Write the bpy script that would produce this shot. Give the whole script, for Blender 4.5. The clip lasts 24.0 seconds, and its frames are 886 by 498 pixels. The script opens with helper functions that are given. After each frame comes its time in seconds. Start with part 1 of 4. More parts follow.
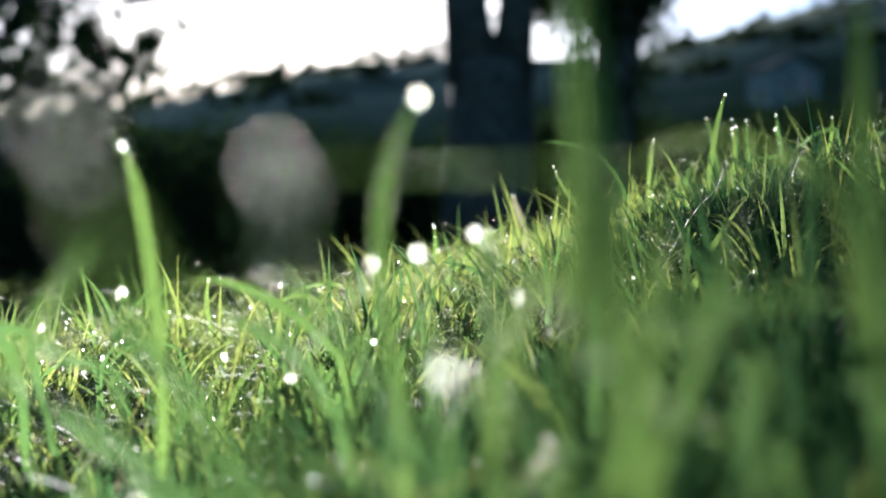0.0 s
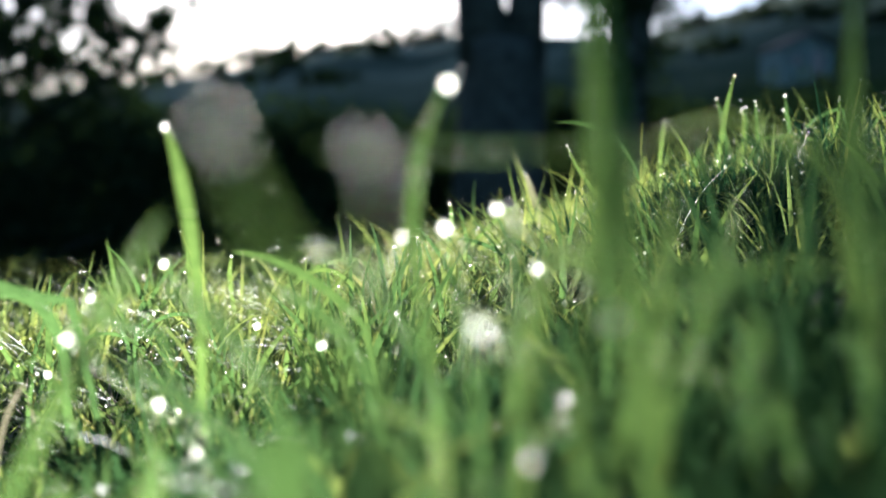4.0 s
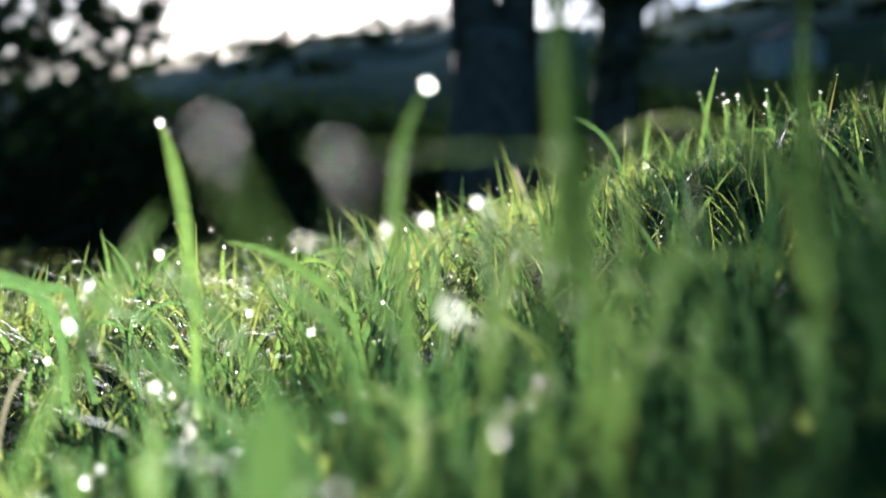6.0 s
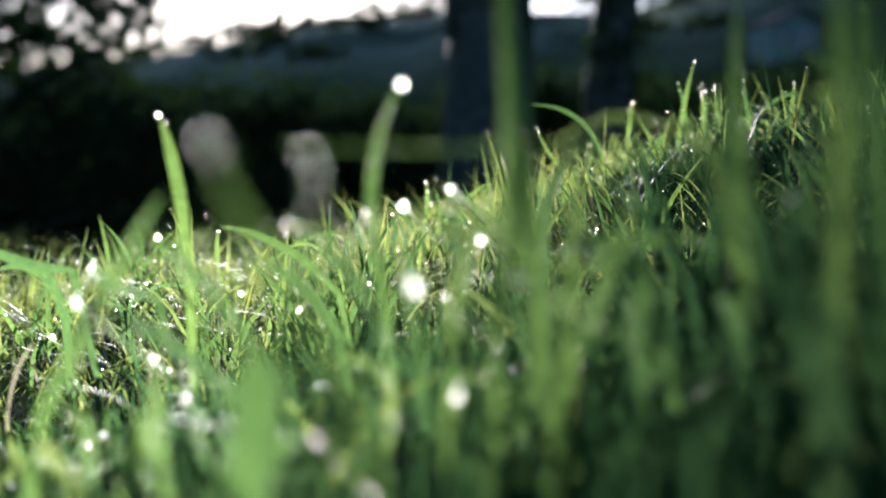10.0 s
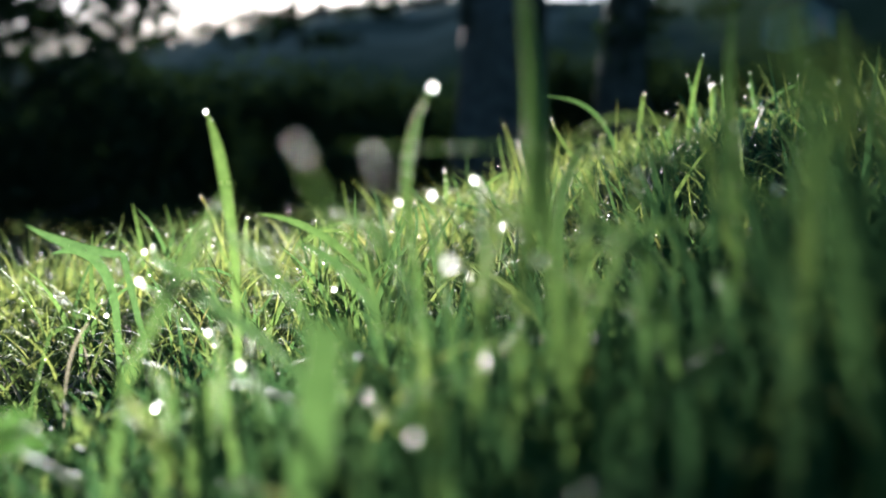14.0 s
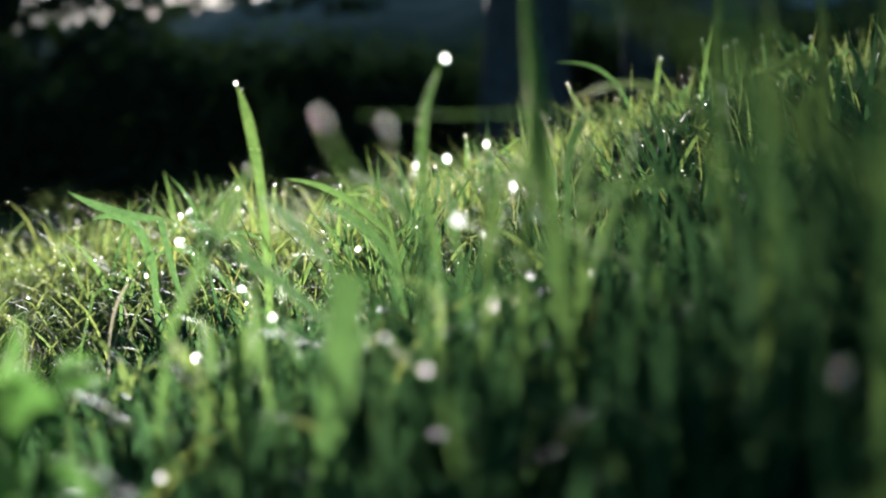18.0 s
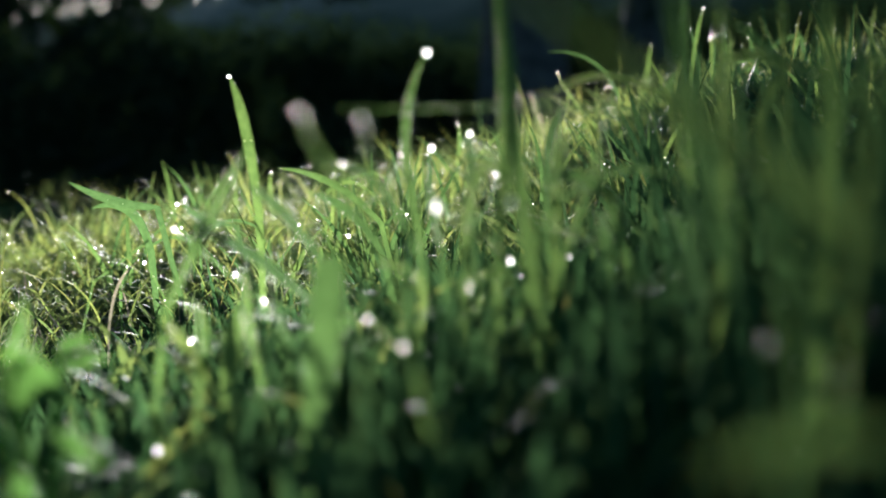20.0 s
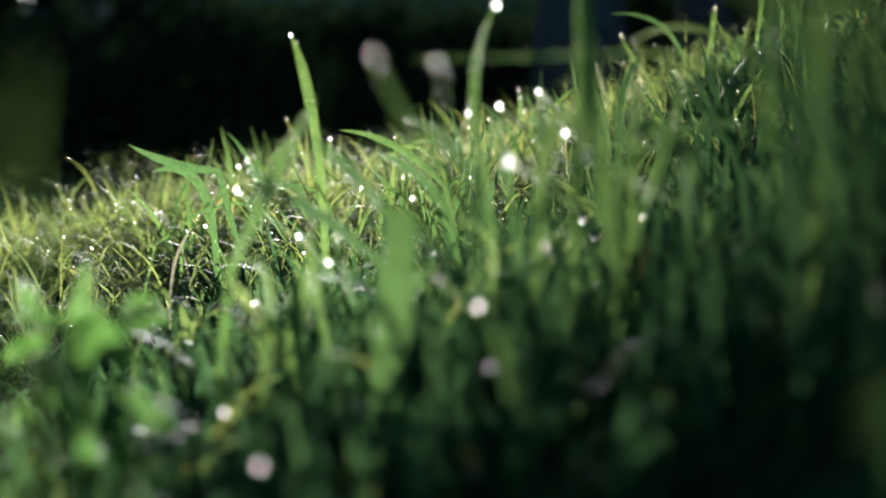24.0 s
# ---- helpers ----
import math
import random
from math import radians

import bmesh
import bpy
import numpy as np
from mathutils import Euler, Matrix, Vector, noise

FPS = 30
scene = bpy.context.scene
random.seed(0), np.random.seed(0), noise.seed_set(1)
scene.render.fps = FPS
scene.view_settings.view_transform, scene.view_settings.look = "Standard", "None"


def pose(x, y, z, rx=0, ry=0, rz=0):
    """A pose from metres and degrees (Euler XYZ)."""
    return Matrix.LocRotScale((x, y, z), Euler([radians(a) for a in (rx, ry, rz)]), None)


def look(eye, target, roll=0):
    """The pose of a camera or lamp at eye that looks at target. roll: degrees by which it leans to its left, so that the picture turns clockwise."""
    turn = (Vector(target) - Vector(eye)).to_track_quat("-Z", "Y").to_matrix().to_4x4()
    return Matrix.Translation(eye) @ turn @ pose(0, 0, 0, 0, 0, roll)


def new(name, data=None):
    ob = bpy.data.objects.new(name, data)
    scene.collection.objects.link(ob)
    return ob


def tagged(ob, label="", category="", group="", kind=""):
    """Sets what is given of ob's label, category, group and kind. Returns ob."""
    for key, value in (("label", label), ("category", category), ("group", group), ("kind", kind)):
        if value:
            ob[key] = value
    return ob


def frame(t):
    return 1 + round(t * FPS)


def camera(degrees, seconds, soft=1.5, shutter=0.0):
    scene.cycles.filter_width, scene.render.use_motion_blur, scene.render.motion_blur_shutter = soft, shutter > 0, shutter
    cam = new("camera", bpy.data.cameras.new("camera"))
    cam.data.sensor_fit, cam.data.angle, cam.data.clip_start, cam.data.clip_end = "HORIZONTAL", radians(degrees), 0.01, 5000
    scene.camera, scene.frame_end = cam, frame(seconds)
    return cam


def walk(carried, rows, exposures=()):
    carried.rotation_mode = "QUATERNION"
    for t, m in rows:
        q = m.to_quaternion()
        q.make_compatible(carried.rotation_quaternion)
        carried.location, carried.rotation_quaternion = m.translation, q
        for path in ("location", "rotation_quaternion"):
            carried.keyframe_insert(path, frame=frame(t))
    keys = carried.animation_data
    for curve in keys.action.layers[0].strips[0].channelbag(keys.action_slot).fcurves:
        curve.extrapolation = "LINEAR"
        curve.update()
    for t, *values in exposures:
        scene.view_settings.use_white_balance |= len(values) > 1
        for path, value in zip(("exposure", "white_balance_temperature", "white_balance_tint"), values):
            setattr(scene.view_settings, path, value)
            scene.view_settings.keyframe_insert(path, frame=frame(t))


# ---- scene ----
cam = camera(40.0, 24.0)
# seconds, eye x y z, yaw, pitch, roll
PATH = [
    (0, 0.0022, -0.0000, 0.1120, 0.04, 0.03, 0.02),
    (0.5, -0.0001, -0.0021, 0.1106, 0.13, -0.01, -0.04),
    (1, -0.0010, -0.0052, 0.1098, 0.31, -0.19, -0.05),
    (1.5, -0.0005, -0.0085, 0.1095, 0.43, -0.35, -0.08),
    (2, -0.0002, -0.0121, 0.1096, 0.51, -0.54, -0.11),
    (2.5, -0.0008, -0.0147, 0.1099, 0.50, -0.69, -0.09),
    (4.5, -0.0015, -0.0272, 0.1110, 0.53, -1.06, 0.16),
    (5, -0.0013, -0.0321, 0.1109, 0.47, -1.16, 0.16),
    (5.5, -0.0002, -0.0368, 0.1109, 0.41, -1.29, 0.13),
    (6, 0.0017, -0.0406, 0.1113, 0.20, -1.42, 0.13),
    (6.5, 0.0029, -0.0449, 0.1111, 0.03, -1.52, 0.19),
    (7, 0.0033, -0.0503, 0.1102, -0.06, -1.61, 0.24),
    (7.5, 0.0047, -0.0541, 0.1098, -0.09, -1.72, 0.22),
    (8, 0.0064, -0.0577, 0.1097, -0.10, -1.75, 0.21),
    (8.5, 0.0073, -0.0613, 0.1097, -0.13, -1.87, 0.21),
    (9, 0.0077, -0.0643, 0.1102, -0.09, -1.94, 0.20),
    (9.5, 0.0081, -0.0674, 0.1108, -0.07, -2.02, 0.21),
    (11.5, 0.0048, -0.0887, 0.1133, 0.07, -2.29, 0.39),
    (12, 0.0044, -0.0940, 0.1132, 0.12, -2.35, 0.37),
    (12.5, 0.0050, -0.0987, 0.1141, 0.19, -2.44, 0.40),
    (13, 0.0054, -0.1029, 0.1144, 0.29, -2.49, 0.36),
    (13.5, 0.0047, -0.1070, 0.1137, 0.40, -2.54, 0.29),
    (14, 0.0038, -0.1111, 0.1122, 0.59, -2.70, 0.19),
    (14.5, 0.0030, -0.1157, 0.1123, 0.81, -2.97, 0.09),
    (15, 0.0028, -0.1195, 0.1123, 1.07, -3.28, 0.05),
    (15.5, 0.0033, -0.1216, 0.1121, 1.21, -3.54, 0.06),
    (16, 0.0042, -0.1245, 0.1114, 1.27, -3.72, 0.06),
    (16.5, 0.0049, -0.1294, 0.1107, 1.48, -3.77, -0.00),
    (17, 0.0058, -0.1349, 0.1105, 1.60, -3.70, -0.16),
    (17.5, 0.0068, -0.1393, 0.1109, 1.80, -3.92, -0.37),
    (18, 0.0083, -0.1424, 0.1116, 1.86, -4.33, -0.59),
    (18.5, 0.0105, -0.1446, 0.1129, 1.83, -4.63, -0.77),
    (20.5, 0.0159, -0.1666, 0.1125, 1.98, -4.94, -0.97),
    (21, 0.0169, -0.1708, 0.1131, 2.25, -4.96, -0.98),
    (21.5, 0.0170, -0.1734, 0.1128, 2.66, -5.19, -1.01),
    (22, 0.0160, -0.1740, 0.1122, 2.98, -5.43, -1.11),
    (22.5, 0.0141, -0.1721, 0.1113, 3.21, -5.57, -1.19),
    (23, 0.0118, -0.1674, 0.1097, 3.64, -5.96, -1.20),
    (23.5, 0.0100, -0.1594, 0.1085, 4.21, -6.21, -1.16),
    (24, 0.0092, -0.1493, 0.1078, 4.48, -6.23, -1.14),
]
EXPOSURES = [(0, 2.54, 5100, 18), (14, 2.45, 5100, 21), (20, 2.18, 5100, 21), (24, 2.1, 5150, 20)]
walk(cam, [(t, pose(x, y, z, 90 + pitch, 0, yaw) @ pose(0, 0, 0, 0, 0, roll)) for t, x, y, z, yaw, pitch, roll in PATH], EXPOSURES)
# a lens focused on the grass before the tufted mound
cam.data.dof.use_dof = True
cam.data.dof.focus_distance = 0.65
cam.data.dof.aperture_fstop = 6.3

# ---- light: low sun just over the ridge, clear sky ----
SUN_AZ, SUN_EL = radians(-7.3), radians(12.0)  # az from +y towards +x
world = bpy.data.worlds.new("world")
scene.world = world
world.use_nodes = True
wn = world.node_tree
sky = wn.nodes.new("ShaderNodeTexSky")
sky.sky_type = "NISHITA"
sky.sun_disc = False
sky.sun_elevation = SUN_EL
sky.sun_rotation = SUN_AZ
sky.air_density, sky.dust_density, sky.ozone_density = 1.0, 0.7, 1.5
wn.nodes["Background"].inputs["Strength"].default_value = 0.03
wn.links.new(sky.outputs[0], wn.nodes["Background"].inputs["Color"])
sun = new("sun", bpy.data.lights.new("sun", "SUN"))
sun.data.energy = 4.7
sun.data.angle = radians(0.55)
sun.data.color = (1.0, 0.88, 0.62)
sun_way = Vector((math.sin(SUN_AZ) * math.cos(SUN_EL), math.cos(SUN_AZ) * math.cos(SUN_EL), math.sin(SUN_EL)))
sun.matrix_world = look(sun_way * 50, (0, 0, 0))


# ---- materials ----
def mat(name):
    m = bpy.data.materials.new(name)
    m.use_nodes = True
    n = m.node_tree.nodes
    return m, m.node_tree, n["Principled BSDF"], n["Material Output"]


def ramp(tree, source, stops):
    r = tree.nodes.new("ShaderNodeValToRGB")
    r.color_ramp.elements[0].position, r.color_ramp.elements[0].color = stops[0][0], (*stops[0][1], 1)
    r.color_ramp.elements[1].position, r.color_ramp.elements[1].color = stops[-1][0], (*stops[-1][1], 1)
    for at, col in stops[1:-1]:
        r.color_ramp.elements.new(at).color = (*col, 1)
    tree.links.new(source, r.inputs[0])
    return r.outputs[0]


def noise_of(tree, scale, detail=3.0, coord="Object"):
    tc = tree.nodes.new("ShaderNodeTexCoord")
    nz = tree.nodes.new("ShaderNodeTexNoise")
    nz.inputs["Scale"].default_value, nz.inputs["Detail"].default_value = scale, detail
    tree.links.new(tc.outputs[coord], nz.inputs["Vector"])
    return nz.outputs["Fac"]


def mixed(tree, a, b, fac, blend="MIX"):
    mx = tree.nodes.new("ShaderNodeMix")
    mx.data_type, mx.blend_type = "RGBA", blend
    for socket, v in ((mx.inputs[0], fac), (mx.inputs[6], a), (mx.inputs[7], b)):
        if isinstance(v, (int, float)):
            socket.default_value = v
        elif isinstance(v, tuple):
            socket.default_value = (*v, 1)
        else:
            tree.links.new(v, socket)
    return mx.outputs[2]


def bumped(tree, bsdf, height, strength, distance):
    b = tree.nodes.new("ShaderNodeBump")
    b.inputs["Strength"].default_value, b.inputs["Distance"].default_value = strength, distance
    tree.links.new(height, b.inputs["Height"])
    tree.links.new(b.outputs[0], bsdf.inputs["Normal"])


def leaf_material(name, tones, glow, share, rough=0.38, veins=True, by_object=False, grain=350.0, gloss=0.13, index=1.2):
    """A thin leaf: glossy skin, and light that comes through it."""
    m, tree, bsdf, out = mat(name)
    if by_object:
        pick = tree.nodes.new("ShaderNodeObjectInfo").outputs["Random"]
    else:
        pick = tree.nodes.new("ShaderNodeNewGeometry").outputs["Random Per Island"]
    base = ramp(tree, pick, tones)
    spots = noise_of(tree, grain)
    base = mixed(tree, base, ramp(tree, spots, [(0.3, (0.55, 0.6, 0.5)), (0.75, (1.15, 1.1, 1.0))]), 0.7, "MULTIPLY")
    through_col = mixed(tree, base, glow, 1.0, "MULTIPLY")
    if veins:
        uv = tree.nodes.new("ShaderNodeUVMap")
        wave = tree.nodes.new("ShaderNodeTexWave")
        wave.inputs["Scale"].default_value = 1.6
        wave.inputs["Distortion"].default_value = 0.15
        tree.links.new(uv.outputs[0], wave.inputs["Vector"])
        bumped(tree, bsdf, wave.outputs["Fac"], 0.5, 0.0003)
        base = mixed(tree, base, ramp(tree, wave.outputs["Fac"], [(0.0, (0.8, 0.85, 0.8)), (1.0, (1.08, 1.08, 1.0))]), 0.8, "MULTIPLY")
    tree.links.new(base, bsdf.inputs["Base Color"])
    bsdf.inputs["Roughness"].default_value = rough
    bsdf.inputs["Specular IOR Level"].default_value = gloss
    bsdf.inputs["IOR"].default_value = index
    tr = tree.nodes.new("ShaderNodeBsdfTranslucent")
    tree.links.new(through_col, tr.inputs["Color"])
    mx = tree.nodes.new("ShaderNodeMixShader")
    mx.inputs[0].default_value = share
    tree.links.new(bsdf.outputs[0], mx.inputs[1])
    tree.links.new(tr.outputs[0], mx.inputs[2])
    tree.links.new(mx.outputs[0], out.inputs["Surface"])
    return m


GREENS = [(0.0, (0.018, 0.056, 0.026)), (0.4, (0.027, 0.084, 0.03)), (0.8, (0.042, 0.11, 0.034)), (0.97, (0.047, 0.118, 0.038)), (1.0, (0.06, 0.12, 0.05))]
GRASS = leaf_material("grass_leaf", GREENS, (7.7, 3.45, 2.5), 0.5, 0.5, gloss=0.1)
BLADE = leaf_material("blade_leaf", GREENS[:3] + [(1.0, (0.05, 0.115, 0.036))], (5.2, 3.1, 2.2), 0.41, 0.5, by_object=True, gloss=0.09)
# darker copy of the grass leaf: shade among near blades put into its colour
SHADED_GRASS = leaf_material("shaded_grass_leaf", [(0.0, (0.012, 0.04, 0.02)), (0.6, (0.02, 0.064, 0.027)), (1.0, (0.032, 0.08, 0.03))], (4.7, 3.1, 2.35), 0.33, 0.5, gloss=0.02, index=1.08)
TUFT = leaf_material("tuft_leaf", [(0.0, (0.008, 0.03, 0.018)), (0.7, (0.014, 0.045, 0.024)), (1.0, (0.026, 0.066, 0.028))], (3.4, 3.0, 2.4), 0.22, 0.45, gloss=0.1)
CLOVER = leaf_material("clover_leaf", [(0.0, (0.032, 0.066, 0.026)), (1.0, (0.045, 0.088, 0.03))], (3.3, 3.4, 1.7), 0.52, 0.7, False, True, 500.0, 0.04)
DRY = leaf_material("dry_straw", [(0.0, (0.2, 0.18, 0.13)), (1.0, (0.3, 0.27, 0.2))], (1.3, 1.3, 1.2), 0.35, 0.5, True)
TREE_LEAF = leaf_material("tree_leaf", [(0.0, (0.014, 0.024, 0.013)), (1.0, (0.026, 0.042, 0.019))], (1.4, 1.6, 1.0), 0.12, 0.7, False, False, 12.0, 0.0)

DEW, _, db, _ = mat("dew_water")
# faint cream put into the clear water's colour to warm the sun glints
db.inputs["Base Color"].default_value = (1, 0.98, 0.9, 1)
db.inputs["Transmission Weight"].default_value = 1.0
db.inputs["IOR"].default_value = 1.333
db.inputs["Roughness"].default_value = 0.75

SOIL, st, sb, _ = mat("lawn_soil")
geo = st.nodes.new("ShaderNodeNewGeometry")
fine, broad = noise_of(st, 60.0, 6.0), noise_of(st, 0.06, 5.0)
thatch = ramp(st, fine, [(0.3, (0.014, 0.02, 0.008)), (0.55, (0.026, 0.045, 0.014)), (0.8, (0.055, 0.062, 0.026))])
scrub = ramp(st, broad, [(0.36, (0.05, 0.065, 0.045)), (0.47, (0.12, 0.14, 0.1)), (0.55, (0.21, 0.22, 0.15)), (0.66, (0.09, 0.11, 0.075))])
sep = st.nodes.new("ShaderNodeSeparateXYZ")
st.links.new(geo.outputs["Position"], sep.inputs[0])
reach = st.nodes.new("ShaderNodeMapRange")
reach.inputs["From Min"].default_value, reach.inputs["From Max"].default_value = 75.0, 125.0
st.links.new(sep.outputs["Y"], reach.inputs["Value"])
st.links.new(mixed(st, thatch, scrub, reach.outputs[0]), sb.inputs["Base Color"])
sb.inputs["Roughness"].default_value = 0.95
sb.inputs["Specular IOR Level"].default_value = 0.0
bumped(st, sb, fine, 0.8, 0.004)

BARK, bt, bb, _ = mat("bark")
ridges = noise_of(bt, 9.0, 6.0)
bt.links.new(ramp(bt, ridges, [(0.3, (0.024, 0.031, 0.026)), (0.7, (0.064, 0.08, 0.067))]), bb.inputs["Base Color"])
bb.inputs["Specular IOR Level"].default_value = 0.08
bb.inputs["Roughness"].default_value = 0.92
bumped(bt, bb, ridges, 1.0, 0.03)

WALL, wt, wb, _ = mat("whitewashed_wall")
wt.links.new(ramp(wt, noise_of(wt, 2.5, 5.0), [(0.3, (0.085, 0.14, 0.13)), (0.7, (0.13, 0.2, 0.185))]), wb.inputs["Base Color"])
wb.inputs["Roughness"].default_value = 0.85
ROOF, rt, rb, _ = mat("slate_roof")
rt.links.new(ramp(rt, noise_of(rt, 6.0, 4.0), [(0.3, (0.03, 0.034, 0.04)), (0.7, (0.05, 0.056, 0.065))]), rb.inputs["Base Color"])
rb.inputs["Roughness"].default_value = 0.85
rb.inputs["Specular IOR Level"].default_value = 0.0
GLASS, _, gb, _ = mat("window_glass")
gb.inputs["Base Color"].default_value = (0.03, 0.04, 0.05, 1)
gb.inputs["Roughness"].default_value = 0.05


# ---- shapes ----
def linked(name, verts, faces, material, parent=None, uv=None, smooth=True):
    me = bpy.data.meshes.new(name)
    verts, faces = np.asarray(verts, np.float32), np.asarray(faces, np.int32)
    me.vertices.add(len(verts))
    me.vertices.foreach_set("co", verts.ravel())
    me.loops.add(faces.size)
    me.loops.foreach_set("vertex_index", faces.ravel())
    me.polygons.add(len(faces))
    me.polygons.foreach_set("loop_start", np.arange(len(faces), dtype=np.int32) * faces.shape[1])
    me.polygons.foreach_set("use_smooth", np.full(len(faces), smooth))
    if uv is not None:
        layer = me.uv_layers.new(name="UVMap")
        layer.data.foreach_set("uv", np.asarray(uv, np.float32)[faces.ravel()].ravel())
    me.update(calc_edges=True)
    me.materials.append(material)
    ob = new(name, me)
    ob.parent = parent
    return ob


def part(name, bm, material, parent=None, label="", smooth=True):
    me = bpy.data.meshes.new(name)
    for f in bm.faces:
        f.smooth = smooth
    bm.to_mesh(me)
    bm.free()
    me.materials.append(material)
    ob = new(name, me)
    ob.parent = parent
    return tagged(ob, label)


def soil(x, y):
    """Height of the lawn: a bank that rises to +x, with a mound, under a far hillside."""
    x, y = np.asarray(x, float), np.asarray(y, float)
    r = np.hypot(x, y)
    z = 0.02 + 0.195 * 3.0 * np.tanh(x / 3.0) + 0.016 * 6.0 * np.tanh(y / 6.0)
    z = z + 0.03 * np.exp(-((x - 0.27) ** 2 + (y - 0.85) ** 2) / 0.06)
    z = z + 0.006 * np.sin(9.0 * x + 1.3) * np.sin(7.0 * y + 0.4) * np.exp(-r / 2.5)
    # on the low side a crest, and a hollow behind it before the bushes
    low = 1.0 / (1.0 + np.exp((x / np.maximum(y, 0.3) - 0.02) / 0.045))
    fall = np.clip((y - 1.04) / 1.5, 0.0, 1.0) * np.clip((10.0 - y) / 4.0, 0.0, 1.0)
    crest = 0.006 * low + 0.032 / (1.0 + np.exp((x / np.maximum(y, 0.3) + 0.24) / 0.05))
    z = z + crest * np.exp(-(((y - 0.88) / 0.22) ** 2)) - 0.2 * low * fall * fall * (3.0 - 2.0 * fall)
    k = np.clip((r - 30.0) / 150.0, 0.0, 1.0)
    side = np.clip(x / np.maximum(np.abs(y), 0.3 * r + 0.01), -1.1, 1.1)
    ridge = 0.141 + np.where(side < 0, 0.12, 0.0) * side + 0.19 * np.maximum(side - 0.14, 0.0) + 0.009 * np.exp(-(((side + 0.08) / 0.09) ** 2)) + 0.0012 * np.sin(side * 31.0) + 0.0006 * np.sin(side * 67.0 + 1.0)
    return z + 180.0 * ridge * k * k * (3.0 - 2.0 * k) * np.where(y > 0, 1.0, 0.5)


def strips(x, y, length, width, lean_dir, lean, bend, twist, rows):
    """Many grass blades at once: folded, tapering strips that curve over. Returns verts, quads, uv and spine points."""
    n = len(x)
    s = np.linspace(0.0, 1.0, rows + 1)
    ang = lean[:, None] + bend[:, None] * s[None, :] ** 1.6
    step = (length / rows)[:, None]
    out = np.cumsum(np.sin(ang) * step, 1) - np.sin(ang[:, :1]) * step
    up = np.cumsum(np.cos(ang) * step, 1) - np.cos(ang[:, :1]) * step
    cx, cy = np.cos(lean_dir)[:, None], np.sin(lean_dir)[:, None]
    spine = np.stack([x[:, None] + out * cx, y[:, None] + out * cy, (soil(x, y) - 0.004)[:, None] + up], -1)
    turn = (lean_dir + np.pi / 2 + twist)[:, None] + 0.5 * twist[:, None] * s
    side = np.stack([np.cos(turn), np.sin(turn), 0 * turn], -1)
    half = (width[:, None] * 0.5) * np.clip(0.55 + 1.2 * s, 0, 1) * (1.0 - s**3.0) + 0.00012
    fold = np.stack([-np.cos(ang) * cx, -np.cos(ang) * cy, np.sin(ang)], -1) * (half * 0.35)[..., None]
    verts = np.stack([spine - side * half[..., None], spine + fold, spine + side * half[..., None]], 2)
    uv = np.stack(np.broadcast_arrays(np.array([0.0, 0.5, 1.0])[None, None, :], s[None, :, None] * 0.02 + np.zeros((n, 1, 1))), -1)
    base = (np.arange(n) * (rows + 1) * 3)[:, None, None]
    row = (np.arange(rows) * 3)[None, :, None] + np.array([0, 1])[None, None, :]
    a = base + row
    quads = np.stack([a, a + 1, a + 4, a + 3], -1).reshape(-1, 4)
    return verts.reshape(-1, 3), quads, uv.reshape(-1, 2), spine, side * half[..., None]


ball = bmesh.new()
bmesh.ops.create_icosphere(ball, subdivisions=2, radius=1.0)
BALL_V = np.array([v.co[:] for v in ball.verts])
BALL_F = np.array([[v.index for v in f.verts] for f in ball.faces])
ball.free()
ball = bmesh.new()
bmesh.ops.create_icosphere(ball, subdivisions=1, radius=1.0)
BEAD_V = np.array([v.co[:] for v in ball.verts])
BEAD_F = np.array([[v.index for v in f.verts] for f in ball.faces])
ball.free()


def beads(name, centres, radii, shape=(BALL_V, BALL_F), parent=None):
    v0, f0 = shape
    squash = np.array([1.0, 1.0, 1.12])
    verts = centres[:, None, :] + v0[None] * squash * radii[:, None, None]
    faces = f0[None] + (np.arange(len(centres)) * len(v0))[:, None, None]
    return linked(name, verts.reshape(-1, 3), faces.reshape(-1, 3), DEW, parent)


rng = np.random.default_rng(7)

# ---- ground: one sheet to the horizon ----
xs = np.concatenate([-np.geomspace(1500, 0.7, 60), np.linspace(-0.65, 0.65, 66), np.geomspace(0.7, 1500, 60)])
ys = np.concatenate([-np.geomspace(800, 0.5, 30), np.linspace(-0.45, 1.5, 98), np.geomspace(1.53, 2200, 90)])
gx, gy = np.meshgrid(xs, ys, indexing="ij")
gz = soil(gx, gy) + rng.normal(0, 0.0012, gx.shape) * (np.hypot(gx, gy) < 2)
idx = np.arange(gx.size).reshape(gx.shape)
cells = np.stack([idx[:-1, :-1], idx[1:, :-1], idx[1:, 1:], idx[:-1, 1:]], -1).reshape(-1, 4)
tagged(linked("ground", np.stack([gx, gy, gz], -1).reshape(-1, 3), cells, SOIL), "lawn bank of dark soil and thatch rising to a scrubby hillside", "ground", kind="structure")


